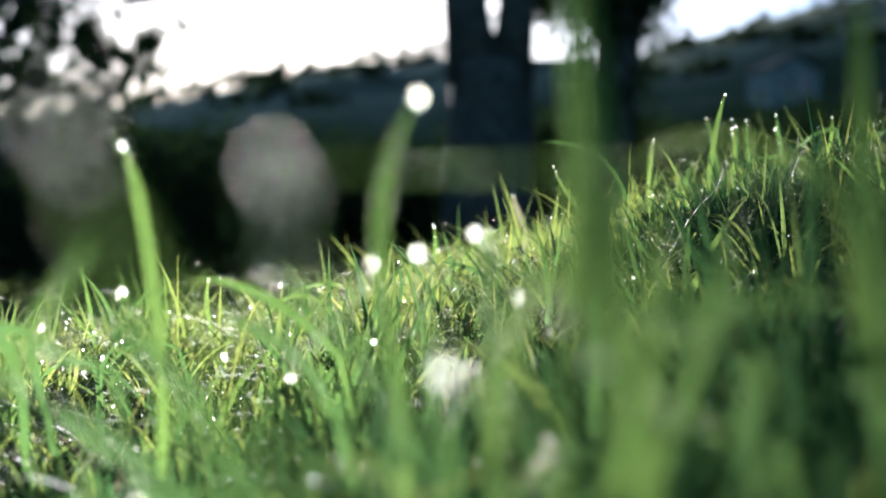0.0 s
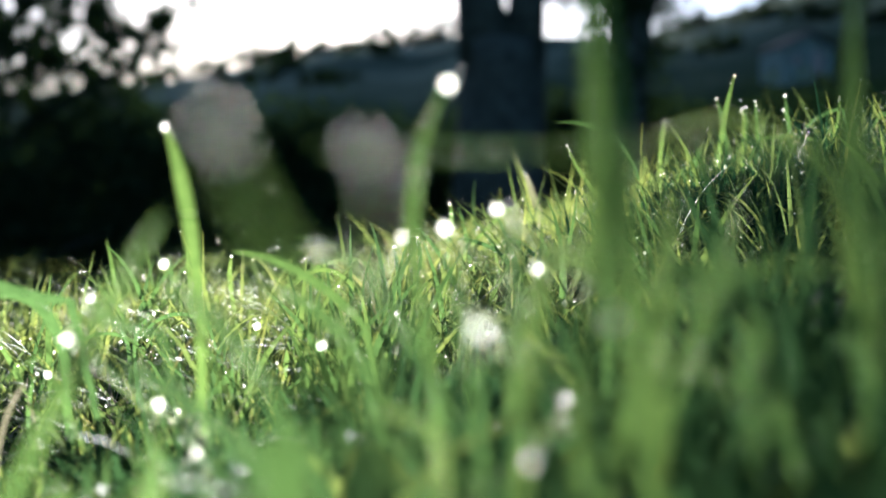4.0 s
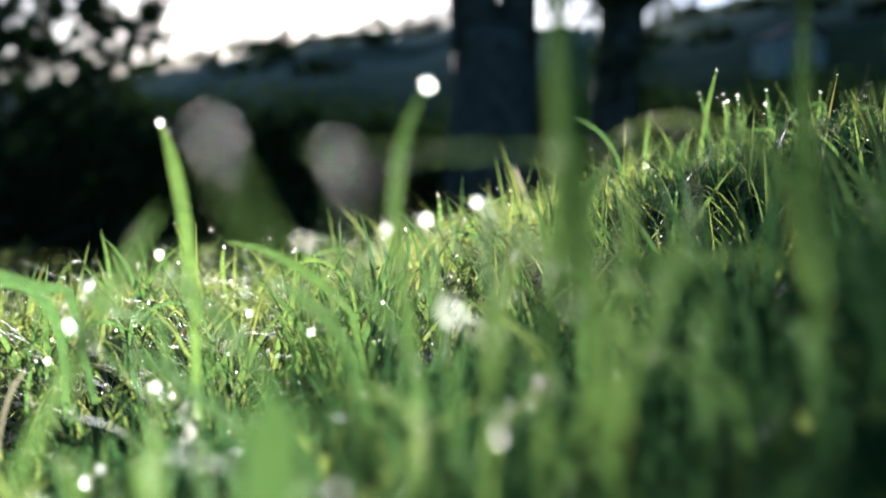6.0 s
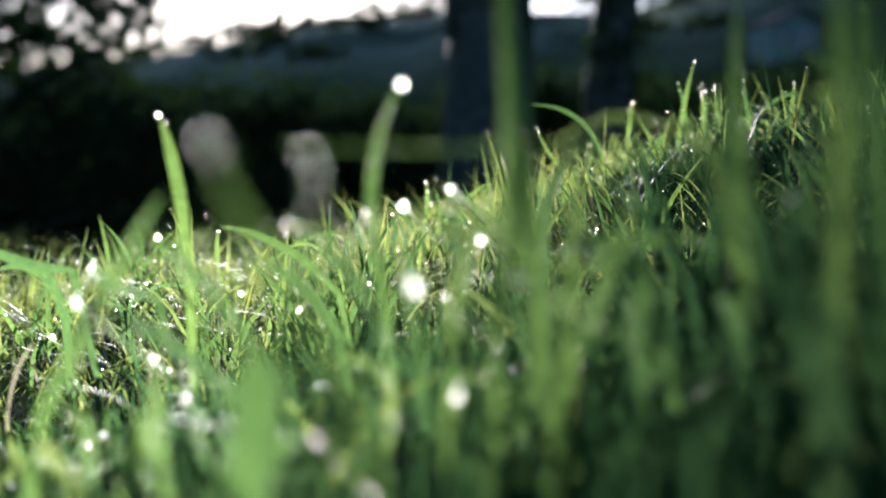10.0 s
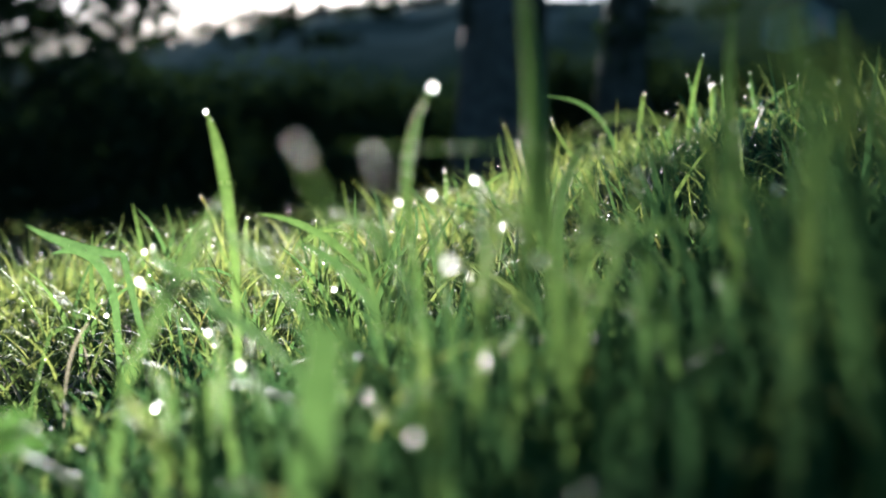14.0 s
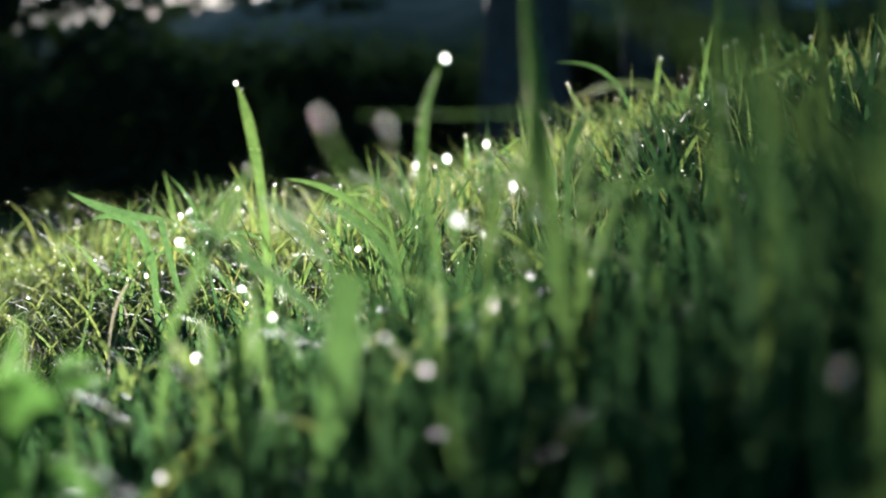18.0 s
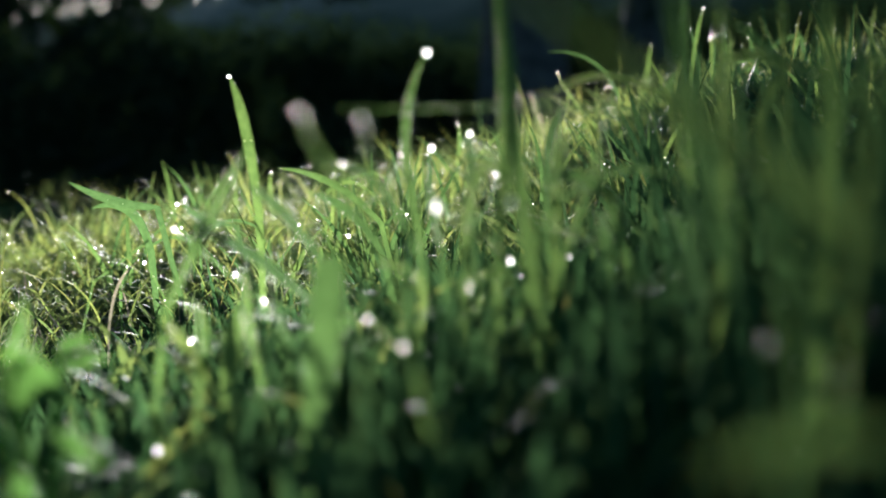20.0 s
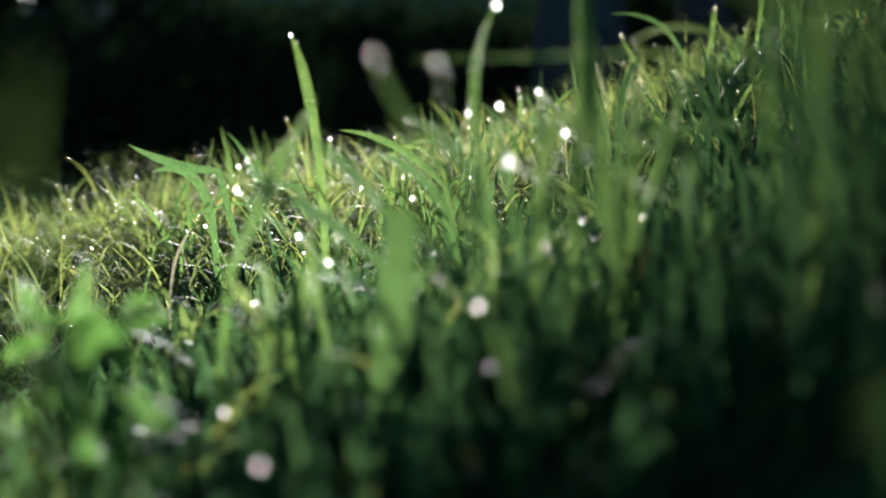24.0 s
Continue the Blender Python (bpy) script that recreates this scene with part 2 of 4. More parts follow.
# ---- background: hedge, trees, hut ----
def tube(bm, points, radii, sides=10):
    rings = []
    for k, (p, r) in enumerate(zip(points, radii)):
        p = Vector(p)
        way = (Vector(points[min(k + 1, len(points) - 1)]) - Vector(points[max(k - 1, 0)])).normalized()
        u = way.cross(Vector((0.31, 0.95, 0.1))).normalized()
        w = way.cross(u)
        rings.append([bm.verts.new(p + (u * math.cos(a) + w * math.sin(a)) * r * (1 + 0.12 * math.sin(3 * a + k))) for a in [2 * math.pi * q / sides for q in range(sides)]])
    for lo, hi in zip(rings, rings[1:]):
        for q in range(sides):
            bm.faces.new((lo[q], lo[(q + 1) % sides], hi[(q + 1) % sides], hi[q]))
    bm.faces.new(rings[0][::-1])
    bm.faces.new(rings[-1])


def leaf_cloud(name, centres, spread, count, size, parent, material=None):
    """A crown of many small folded leaves set round twig ends."""
    centres = np.asarray(centres, float)
    c = centres[rng.integers(0, len(centres), count)] + rng.normal(0, 1, (count, 3)) * spread
    u = rng.normal(0, 1, (count, 3))
    u /= np.linalg.norm(u, axis=1)[:, None]
    w = np.cross(u, rng.normal(0, 1, (count, 3)))
    w /= np.linalg.norm(w, axis=1)[:, None]
    n = np.cross(u, w)
    s = (size * rng.uniform(0.6, 1.3, count))[:, None]
    verts = np.stack([c - u * s, c + w * s * 0.45 + n * s * 0.15, c + u * s, c - w * s * 0.45 + n * s * 0.15], 1)
    b = (np.arange(count) * 4)[:, None]
    faces = np.concatenate([b + np.array([[0, 1, 2]]), b + np.array([[0, 2, 3]])])
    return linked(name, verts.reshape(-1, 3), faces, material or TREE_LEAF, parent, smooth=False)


def tree(label, x, y, limbs, twigs, spread, count, size):
    """limbs: lists of (dx, dy, height, radius) from the foot up."""
    z = float(soil(x, y)) - 0.1
    top = new("tree")
    top.location = (x, y, z)
    tagged(top, label, "tree")
    for k, limb in enumerate(limbs):
        bm = bmesh.new()
        tube(bm, [q[:3] for q in limb], [q[3] for q in limb], 24)
        part("trunk" if k == 0 else "limb", bm, BARK, top)
    if count:
        leaf_cloud("crown", twigs, spread, count, size, top)
    return top


def bush(label, x, y, rx, rz, count, size=0.06):
    top = new("bush")
    top.location = (x, y, float(soil(x, y)) - 0.05)
    tagged(top, label, "bush", "bushes along the lawn")
    a = rng.uniform(0, 2 * np.pi, 34)
    k = rng.uniform(0.1, 1, 34)
    ends = np.stack([np.cos(a) * rx * k, np.sin(a) * rx * 0.6 * k, rz * (0.15 + 0.85 * rng.uniform(0, 1, 34) * np.sqrt(1 - 0.75 * k * k))], -1)
    for e in ends[:7]:
        bm = bmesh.new()
        tube(bm, [(0, 0, 0), tuple(e * (0.5, 0.5, 0.6)), tuple(e)], [0.035, 0.02, 0.008], 6)
        part("stem", bm, BARK, top)
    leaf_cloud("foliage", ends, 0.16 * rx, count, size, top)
    return top


# forked tree in front of the ridge
tree("dark forked tree trunk with rough bark on the lawn", 0.52, 13.0,
     [[(0, 0, 0, 0.56), (0, 0, 0.6, 0.48), (0, 0, 1.7, 0.44), (0, 0, 2.0, 0.42)],
      [(-0.16, 0, 1.8, 0.3), (-0.26, 0, 2.6, 0.24), (-0.25, 0.1, 4.5, 0.2), (-0.1, 0.1, 7.0, 0.12)],
      [(0.2, 0, 1.8, 0.24), (0.28, 0, 2.6, 0.19), (0.5, 0.1, 4.5, 0.15), (1.0, 0.2, 7.0, 0.08)],
      [(0.42, 0.05, 3.4, 0.07), (0.9, 0.0, 3.3, 0.04), (1.3, 0, 2.7, 0.02)]],
     [(1.1, 0, 2.9), (1.3, 0, 2.5), (1.0, 0.2, 3.4), (0.8, 0.4, 4.6), (0.2, 0.5, 6.0), (1.2, 0.3, 6.5), (1.6, 0.5, 5.0)], 0.35, 1500, 0.06)
tree("ivy-clad dark tree with dense foliage", 1.9, 13.4,
     [[(0, 0, 0, 0.34), (-0.05, 0, 1.0, 0.27), (0.05, 0, 2.2, 0.24), (0.0, 0, 4.0, 0.2), (0.1, 0, 7.0, 0.1)],
      [(0.0, 0, 1.9, 0.12), (-0.5, 0.1, 2.7, 0.08), (-0.8, 0.1, 3.6, 0.05)],
      [(0.05, 0, 2.2, 0.1), (0.5, 0.1, 2.7, 0.06), (0.7, 0.1, 3.4, 0.03)]],
     [(-0.3, 0, 2.6), (0.3, 0, 2.5), (0.1, 0.1, 3.0), (0.4, 0, 3.4), (-0.4, 0, 3.3), (0, 0, 2.2), (0.5, 0.2, 4.2), (-0.6, 0.1, 4.2), (0.0, -0.2, 1.5), (0.1, 0, 1.0)]
     + [(u - 0.42, v, 2.3 + 0.45 * max(0.0, 0.3 - u) + w) for u, v, w in zip(rng.uniform(-0.55, 0.85, 46), rng.uniform(-0.4, 0.4, 46), 2.2 * rng.uniform(0, 1, 46) ** 1.3)], 0.2, 15000, 0.06)
# broad tree: dense leaf clumps with small gaps of sky between them
broad_tree = tree("broad dark tree with sky showing between its leaves", -5.6, 14.0,
     [[(0, 0, 0, 0.3), (0.05, 0, 0.9, 0.24), (-0.1, 0, 2.0, 0.2), (0.1, 0, 4.5, 0.1)],
      [(0, 0, 1.1, 0.12), (0.9, 0.1, 2.0, 0.08), (1.9, 0.1, 2.6, 0.03)],
      [(0, 0, 1.4, 0.12), (-0.9, 0.2, 2.2, 0.07), (-1.8, 0.1, 2.9, 0.03)],
      [(-0.05, 0, 2.0, 0.1), (0.7, -0.2, 3.2, 0.06), (1.2, -0.2, 4.4, 0.03)],
      # added bough above the view, there to carry the sun-blocking leaves
      [(0.05, 0, 3.3, 0.09), (1.6, 0, 3.95, 0.07), (3.2, 0, 4.05, 0.05), (4.4, 0, 3.85, 0.025)]],
     [], 0.3, 0, 0.075)
n = 2600
ends = np.stack([rng.uniform(-2.6, 2.9, n), rng.uniform(-0.9, 0.9, n), rng.uniform(0.5, 4.7, n)], -1)
# the crown's outline falls away on its sunny side
edge = 2.55 - 0.35 * np.clip(ends[:, 2] - 1.6, 0, 9) + 0.35 * np.sin(ends[:, 2] * 5.1) + 0.2 * np.sin(ends[:, 2] * 11.0)
ends = ends[ends[:, 0] < edge]
# openings between the clumps, many towards the outside and few near the trunk
holes = np.stack([2.75 - 4.6 * rng.uniform(0, 1, 430) ** 1.3, rng.uniform(1.15, 4.6, 430)], -1)
open_r = rng.uniform(0.035, 0.09, 430) * np.clip(0.8 + 0.16 * holes[:, 0], 0.5, 1.2)


def crown_leaves(name, twigs, count, size):
    ob = leaf_cloud(name, twigs, 0.07, count, size, broad_tree)
    me = ob.data
    co = np.empty(len(me.vertices) * 3, np.float32)
    me.vertices.foreach_get("co", co)
    co = co.reshape(-1, 4, 3)
    mid = co.mean(1)
    gap = np.min(np.hypot(mid[:, None, 0] - holes[None, :, 0], mid[:, None, 2] - holes[None, :, 1]) - open_r[None, :], axis=1)
    co = co[gap > 0.0]
    bpy.data.objects.remove(ob)
    b = (np.arange(len(co)) * 4)[:, None]
    faces = np.concatenate([b + np.array([[0, 1, 2]]), b + np.array([[0, 2, 3]])])
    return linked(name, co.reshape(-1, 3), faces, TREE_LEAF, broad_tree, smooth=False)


crown_leaves("crown", ends, 42000, 0.07)
# looser twigs round the crown's sunny edge
fringe = np.stack([rng.uniform(2.0, 3.3, 120), rng.uniform(-0.6, 0.6, 120), rng.uniform(2.3, 4.7, 120)], -1)
fringe = fringe[fringe[:, 0] < 2.3 + 0.4 * (fringe[:, 2] - 2.3)]
crown_leaves("crown", fringe, 2600, 0.06)
# leaf clusters added out of view on the bough to block sun from the bank
rng = np.random.default_rng(11)
for x0, x1, z0, z1, count in ((4.05, 4.6, 3.62, 4.15, 1150), (3.89, 4.05, 3.59, 4.0, 430), (3.75, 3.9, 3.64, 4.0, 500)):
    twig_ends = np.stack([rng.uniform(x0, x1, 90), rng.uniform(-0.22, 0.22, 90), rng.uniform(z0, z1, 90)], -1)
    leaf_cloud("shade_leaves", twig_ends, 0.04, count, 0.04, broad_tree)
for bx, by, rx, rz, n in ((-7.6, 12.5, 1.5, 1.5, 4000), (-6.0, 11.9, 1.4, 1.4, 4000), (-4.6, 12.0, 1.3, 1.4, 4000), (-3.4, 12.6, 1.3, 1.7, 5200), (-2.3, 13.2, 1.2, 1.6, 5000),
                         (-1.3, 13.8, 1.2, 1.5, 4600), (-0.35, 14.3, 1.1, 1.35, 3800), (0.6, 15.6, 1.2, 1.5, 4600), (1.7, 15.8, 1.2, 1.35, 4600), (2.9, 14.9, 1.2, 1.1, 3600), (4.4, 14.6, 1.3, 1.05, 3600)):
    bush("dense dark green bush at the lawn's edge", bx, by, rx, rz, n)
# small trees and scrub on the ridge
for az, s in ((-0.3, 1.7), (-0.36, 1.6), (-0.245, 1.0), (-0.222, 0.8), (-0.2, 1.0), (-0.168, 1.5), (-0.15, 0.9), (-0.132, 1.1), (-0.115, 0.7), (-0.095, 0.8), (-0.075, 0.6), (-0.06, 1.0), (-0.045, 0.8),
              (-0.026, 1.5), (-0.01, 1.3), (0.19, 0.5), (0.24, 0.45), (0.262, 0.8), (0.285, 0.4), (0.3, 0.85), (0.34, 0.5), (0.37, 0.6)):
    yy, s = 172.0, 2.4 * s
    xx = az * yy
    t = tree("small dark tree on the ridge against the sky", xx, yy,
             [[(0, 0, -0.8, 0.3), (0.05, 0, 0.5 * s, 0.22), (0, 0, 1.1 * s, 0.1)]],
             [tuple(np.array((0, 0, 0.62 * s)) + rng.normal(0, 1, 3) * (0.55 * s, 0.4 * s, 0.36 * s)) for _ in range(16)], 0.2 * s, 620, 0.4)
    tagged(t, group="trees on the ridge")

# thickets on the slope
for az, yy, s in ((-0.17, 118, 1.0), (-0.14, 126, 1.3), (-0.1, 110, 0.9), (-0.06, 130, 1.2), (0.17, 112, 1.0), (0.2, 128, 1.3), (0.225, 104, 0.8), (0.25, 120, 1.1), (0.31, 108, 1.0), (0.335, 126, 1.2), (0.36, 98, 0.8)):
    s = 1.5 * s
    t = tree("dark thicket on the hillside", az * yy, yy,
             [[(0, 0, -0.6, 0.2), (0.05, 0, 0.4 * s, 0.14), (0, 0, 0.9 * s, 0.07)]],
             [tuple(np.array((0, 0, 0.4 * s)) + rng.normal(0, 1, 3) * (1.1 * s, 0.5 * s, 0.24 * s)) for _ in range(16)], 0.2 * s, 520, 0.3)
    tagged(t, category="thicket", group="thickets on the hillside")


def hut(x, y):
    z = float(soil(x, y)) - 0.8
    top = new("house")
    top.location = (x, y, z)
    top.scale = (2.05, 2.05, 2.05)
    top.rotation_euler = (0, 0, 0.2)
    tagged(top, "small pale house with a slate roof on the hillside", "house")
    w, d, h = 0.85, 0.9, 1.3
    bm = bmesh.new()
    t = 0.12
    openings = [(-0.6, -0.25, 0.7, 1.05), (0.1, 0.55, 0.3, 1.2)]
    cuts_x, cuts_z = sorted({-w, w, *[v for o in openings for v in o[:2]]}), sorted({0.0, h, *[v for o in openings for v in o[2:]]})
    for x0, x1 in zip(cuts_x, cuts_x[1:]):
        for z0, z1 in zip(cuts_z, cuts_z[1:]):
            if any(o[0] <= x0 and x1 <= o[1] and o[2] <= z0 and z1 <= o[3] for o in openings):
                continue
            bmesh.ops.create_cube(bm, size=1.0, matrix=Matrix.LocRotScale(((x0 + x1) / 2, -d + t / 2, (z0 + z1) / 2), None, (x1 - x0, t, z1 - z0)))
    for cx, cy, sx, sy in ((-w + t / 2, t / 2, t, 2 * d - t), (w - t / 2, t / 2, t, 2 * d - t), (0, d - t / 2, 2 * w - 2 * t, t)):
        bmesh.ops.create_cube(bm, size=1.0, matrix=Matrix.LocRotScale((cx, cy, h / 2), None, (sx, sy, h)))
    for yy in (-d, d - t):
        ring = [bm.verts.new((px, yy + off, pz)) for off in (0, t) for px, pz in ((-w, h), (w, h), (0, h + 0.45))]
        bm.faces.new((ring[0], ring[1], ring[2]))
        bm.faces.new((ring[5], ring[4], ring[3]))
        for a, b in ((0, 1), (1, 2), (2, 0)):
            bm.faces.new((ring[a], ring[b], ring[b + 3], ring[a + 3]))
    part("wall", bm, WALL, top, smooth=False)
    for sgn in (-1, 1):
        bm = bmesh.new()
        slope = math.atan2(0.45, w)
        bmesh.ops.create_cube(bm, size=1.0, matrix=Matrix.LocRotScale((sgn * w / 2 * 1.06, 0, h + 0.225 + 0.04), Euler((0, sgn * slope, 0)), (math.hypot(w, 0.45) * 1.12, 2 * d + 0.4, 0.07)))
        part("roof", bm, ROOF, top, smooth=False)
    for k, o in enumerate(openings):
        bm = bmesh.new()
        bmesh.ops.create_cube(bm, size=1.0, matrix=Matrix.LocRotScale(((o[0] + o[1]) / 2, -d + 0.07, (o[2] + o[3]) / 2), None, (o[1] - o[0] - 0.01, 0.03, o[3] - o[2] - 0.01)))
        part("window" if k == 0 else "door", bm, GLASS, top, smooth=False)


hut(23.2, 83.2)


# ---- the sward ----
rng = np.random.default_rng(12)
# points along the camera's path, where the grass is kept low
CAM_TRACK = [(0.004, 0.0 - 0.02 * k) for k in range(10)]


def sward(name, n, x, y, mean, sd, wide, rows, label, low_near=True, material=None):
    length = np.clip(rng.normal(mean, sd, n), mean * 0.35, mean * 2.0)
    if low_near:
        # blades are shortened near the camera's path to keep it clear
        near = np.min([np.hypot(x - ex, y - ey) for ex, ey in CAM_TRACK], axis=0)
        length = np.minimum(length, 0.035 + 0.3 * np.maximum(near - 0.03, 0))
    # kept short at the foot of the bank
    length = length * np.where(x < 0.1 + 0.1 * y, np.clip(0.48 + (y - 0.48) * 2.4, 0.48, 1.0), 1.0)
    # finer blades on the mound
    fine = 1.0 - 0.2 * np.exp(-((x - 0.24) ** 2 + (y - 0.83) ** 2) / 0.02)
    v, f, uv, spine, side = strips(x, y, length, fine * wide * rng.uniform(0.6, 1.35, n), rng.uniform(0, 2 * np.pi, n), np.abs(rng.normal(0.15, 0.38, n)),
                                   np.abs(rng.normal(0.9, 0.85, n)), rng.normal(0, 0.7, n), rows)
    return tagged(linked(name, v, f, material or GRASS, None, uv), label, "grass", kind="stuff"), spine, side


n = 25000
X, Y = rng.uniform(-0.55, 0.6, n), rng.uniform(-0.4, 1.42, n)
thin = (Y > 0.46 + 0.06 * np.sin(9 * X)) | (rng.uniform(0, 1, n) < 0.06)
X, Y = X[thin], Y[thin]
n = len(X)
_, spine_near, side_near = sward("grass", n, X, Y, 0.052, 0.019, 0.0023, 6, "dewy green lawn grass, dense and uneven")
n = 22000
Y = 1.25 + 2.9 * rng.uniform(0, 1, n) ** 1.25 + rng.uniform(-0.12, 0.12, n)
X = rng.uniform(-1, 1, n) * (0.25 + 0.42 * Y)
_, spine_far, _ = sward("grass", n, X, Y, 0.06, 0.02, 0.0042, 4, "sunlit lawn grass on the bank")
n = 34000
Y = 4.1 + 15.0 * rng.uniform(0, 1, n) ** 1.6
X = rng.uniform(-1, 1, n) * (1.2 + 0.5 * Y)
sward("grass", n, X, Y, 0.07, 0.025, 0.013, 2, "lawn grass running on to the bushes")
n = 60000
X, Y = rng.normal(0, 2.2, n), rng.normal(0.4, 2.2, n)
keep = (np.abs(X) > np.where(Y < 1.35, 0.5, 0.22 + 0.4 * Y)) | (Y < -0.4)
keep &= Y < 4.1
sward("grass", int(keep.sum()), X[keep], Y[keep], 0.055, 0.018, 0.006, 3, "lawn grass to the sides and behind")
# short undergrowth, shortest next to the camera's path
n = 6500
X, Y = rng.uniform(-0.4, 0.4, n), rng.uniform(-0.2, 0.5, n)
near = np.min([np.hypot(X - ex, Y - ey) for ex, ey in CAM_TRACK], axis=0)
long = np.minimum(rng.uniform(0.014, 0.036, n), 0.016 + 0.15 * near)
v, f, uv, _, _ = strips(X, Y, long, rng.uniform(0.0025, 0.0058, n), rng.uniform(0, 2 * np.pi, n), rng.uniform(0.2, 1.1, n), rng.uniform(0.3, 1.6, n), rng.normal(0, 0.8, n), 6)
# the dark leaf colour paints in the shade down here
tagged(linked("grass", v, f, SHADED_GRASS, None, uv), "short tangled undergrowth of grass, shade put into its colour", "grass", kind="stuff")
# slender blades bowed over the undergrowth
n = 240
X, Y = rng.uniform(-0.16, 0.24, n), rng.uniform(0.08, 0.5, n)
v, f, uv, spine_c, _ = strips(X, Y, rng.uniform(0.045, 0.085, n), rng.uniform(0.0018, 0.0042, n), rng.uniform(0, 2 * np.pi, n), rng.uniform(0.1, 0.6, n), rng.uniform(1.2, 2.4, n), rng.normal(0, 0.5, n), 10)
tagged(linked("grass", v, f, GRASS, None, uv), "slender grass blades bowed over the undergrowth", "grass", kind="stuff")
# well-grown blades in front of the cropped grass, their shade in the leaf colour
n = 900
X, Y = rng.uniform(-0.13, 0.24, n), rng.uniform(0.07, 0.47, n)
long = rng.uniform(0.04, 0.075, n) * np.where(X < -0.03, 0.65, 0.82) * np.where(X > 0.08, 1.5, 1.0)
v, f, uv, spine_n, _ = strips(X, Y, long, rng.uniform(0.0024, 0.0042, n), rng.uniform(0, 2 * np.pi, n), np.abs(rng.normal(0.1, 0.3, n)), np.abs(rng.normal(0.5, 0.6, n)), rng.normal(0, 0.6, n), 10)
tagged(linked("grass", v, f, SHADED_GRASS, None, uv), "well-grown green grass blades standing in the sward", "grass", kind="stuff")
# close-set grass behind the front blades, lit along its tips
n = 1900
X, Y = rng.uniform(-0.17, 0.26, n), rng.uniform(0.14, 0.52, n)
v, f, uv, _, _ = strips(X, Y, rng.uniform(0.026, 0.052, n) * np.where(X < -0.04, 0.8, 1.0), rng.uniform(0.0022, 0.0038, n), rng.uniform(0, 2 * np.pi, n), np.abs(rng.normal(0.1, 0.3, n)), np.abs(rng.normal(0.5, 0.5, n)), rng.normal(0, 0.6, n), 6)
# same darkened leaf, standing in for shade between the blades
tagged(linked("grass", v, f, SHADED_GRASS, None, uv), "close-set green grass in front of the mound", "grass", kind="stuff")
# longer grass up the bank, coloured dark to look shaded
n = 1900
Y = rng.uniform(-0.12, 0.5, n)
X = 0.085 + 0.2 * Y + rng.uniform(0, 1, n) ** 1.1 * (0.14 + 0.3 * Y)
_, spine_b, _ = sward("grass", n, X, Y, 0.08, 0.024, 0.0042, 6, "longer lush grass up the bank", material=SHADED_GRASS)
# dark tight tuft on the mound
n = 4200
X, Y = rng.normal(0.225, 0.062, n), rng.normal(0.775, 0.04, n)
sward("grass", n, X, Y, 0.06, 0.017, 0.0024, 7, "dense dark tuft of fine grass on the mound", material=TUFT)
n = 1800
X, Y = rng.normal(0.22, 0.1, n), rng.normal(0.88, 0.08, n)
_, spine_m, _ = sward("grass", n, X, Y, 0.07, 0.022, 0.0024, 7, "taller pale green grass on the mound")

# fine stems bent over in arcs
n = 2200
X, Y = rng.uniform(-0.38, 0.36, n), rng.uniform(0.42, 1.25, n)
v, f, uv, spine_a, _ = strips(X, Y, rng.uniform(0.06, 0.12, n), rng.uniform(0.0009, 0.002, n), rng.uniform(0, 2 * np.pi, n), rng.uniform(0.0, 0.5, n), rng.uniform(1.0, 2.6, n), rng.normal(0, 0.4, n), 9)
tagged(linked("grass", v, f, GRASS, None, uv), "fine grass stems bent over in arcs, beaded with dew", "grass", kind="stuff")
# dew: tiny beads along the blades and larger ones at the tips
pick = rng.integers(0, len(spine_near), 3400)
k = rng.integers(2, 7, 3400)
c = spine_near[pick, k] + side_near[pick, k] * rng.choice([-1, 1], 3400)[:, None]
tagged(beads("dew", c, rng.uniform(0.00012, 0.0003, 3400), (BEAD_V, BEAD_F)), "tiny dewdrops along the grass blades", "dew", kind="stuff")
pick = rng.permutation(len(spine_near))[:1500]
c = np.concatenate([spine_c[::6, 7], spine_a[::3, 6], spine_a[1::4, -1], spine_near[pick, -1], spine_m[::4, -1], spine_b[::9, -1], spine_far[rng.permutation(len(spine_far))[:450], -1]])
near_tips = np.concatenate([spine_n[spine_n[:, -1, 0] < 0.14, -1][::6]] * 2 + [spine_near[(spine_near[:, -1, 1] < 0.95) & (spine_near[:, -1, 1] > 0.12) & (spine_near[:, -1, 0] < 0.16), -1]])
big = near_tips[rng.permutation(len(near_tips))[:190]]
tagged(beads("dew", big, np.where(big[:, 1] < 0.42, rng.uniform(0.0005, 0.0009, len(big)), rng.uniform(0.0003, 0.00055, len(big)))), "large clear dewdrops hanging on grass tips", "dew", kind="stuff")
tagged(beads("dew", c, rng.uniform(0.00018, 0.00042, len(c))), "round clear dewdrops on the grass tips", "dew", kind="stuff")

# dead straw in the thatch
n = 130
X, Y = rng.uniform(-0.4, 0.35, n), rng.uniform(0.35, 1.2, n)
v, f, uv, _, _ = strips(X, Y, rng.uniform(0.02, 0.05, n), rng.uniform(0.0012, 0.003, n), rng.uniform(0, 6.28, n), rng.uniform(0.9, 1.5, n), rng.normal(0, 0.4, n), rng.normal(0, 0.5, n), 3)
tagged(linked("straw", v, f, DRY, None, uv), "dead straw lying in the thatch", "straw", kind="stuff")

# pale bleached straw at the low edge of the sward
n = 110
X, Y = rng.uniform(-0.3, -0.1, n), rng.uniform(0.48, 0.66, n)
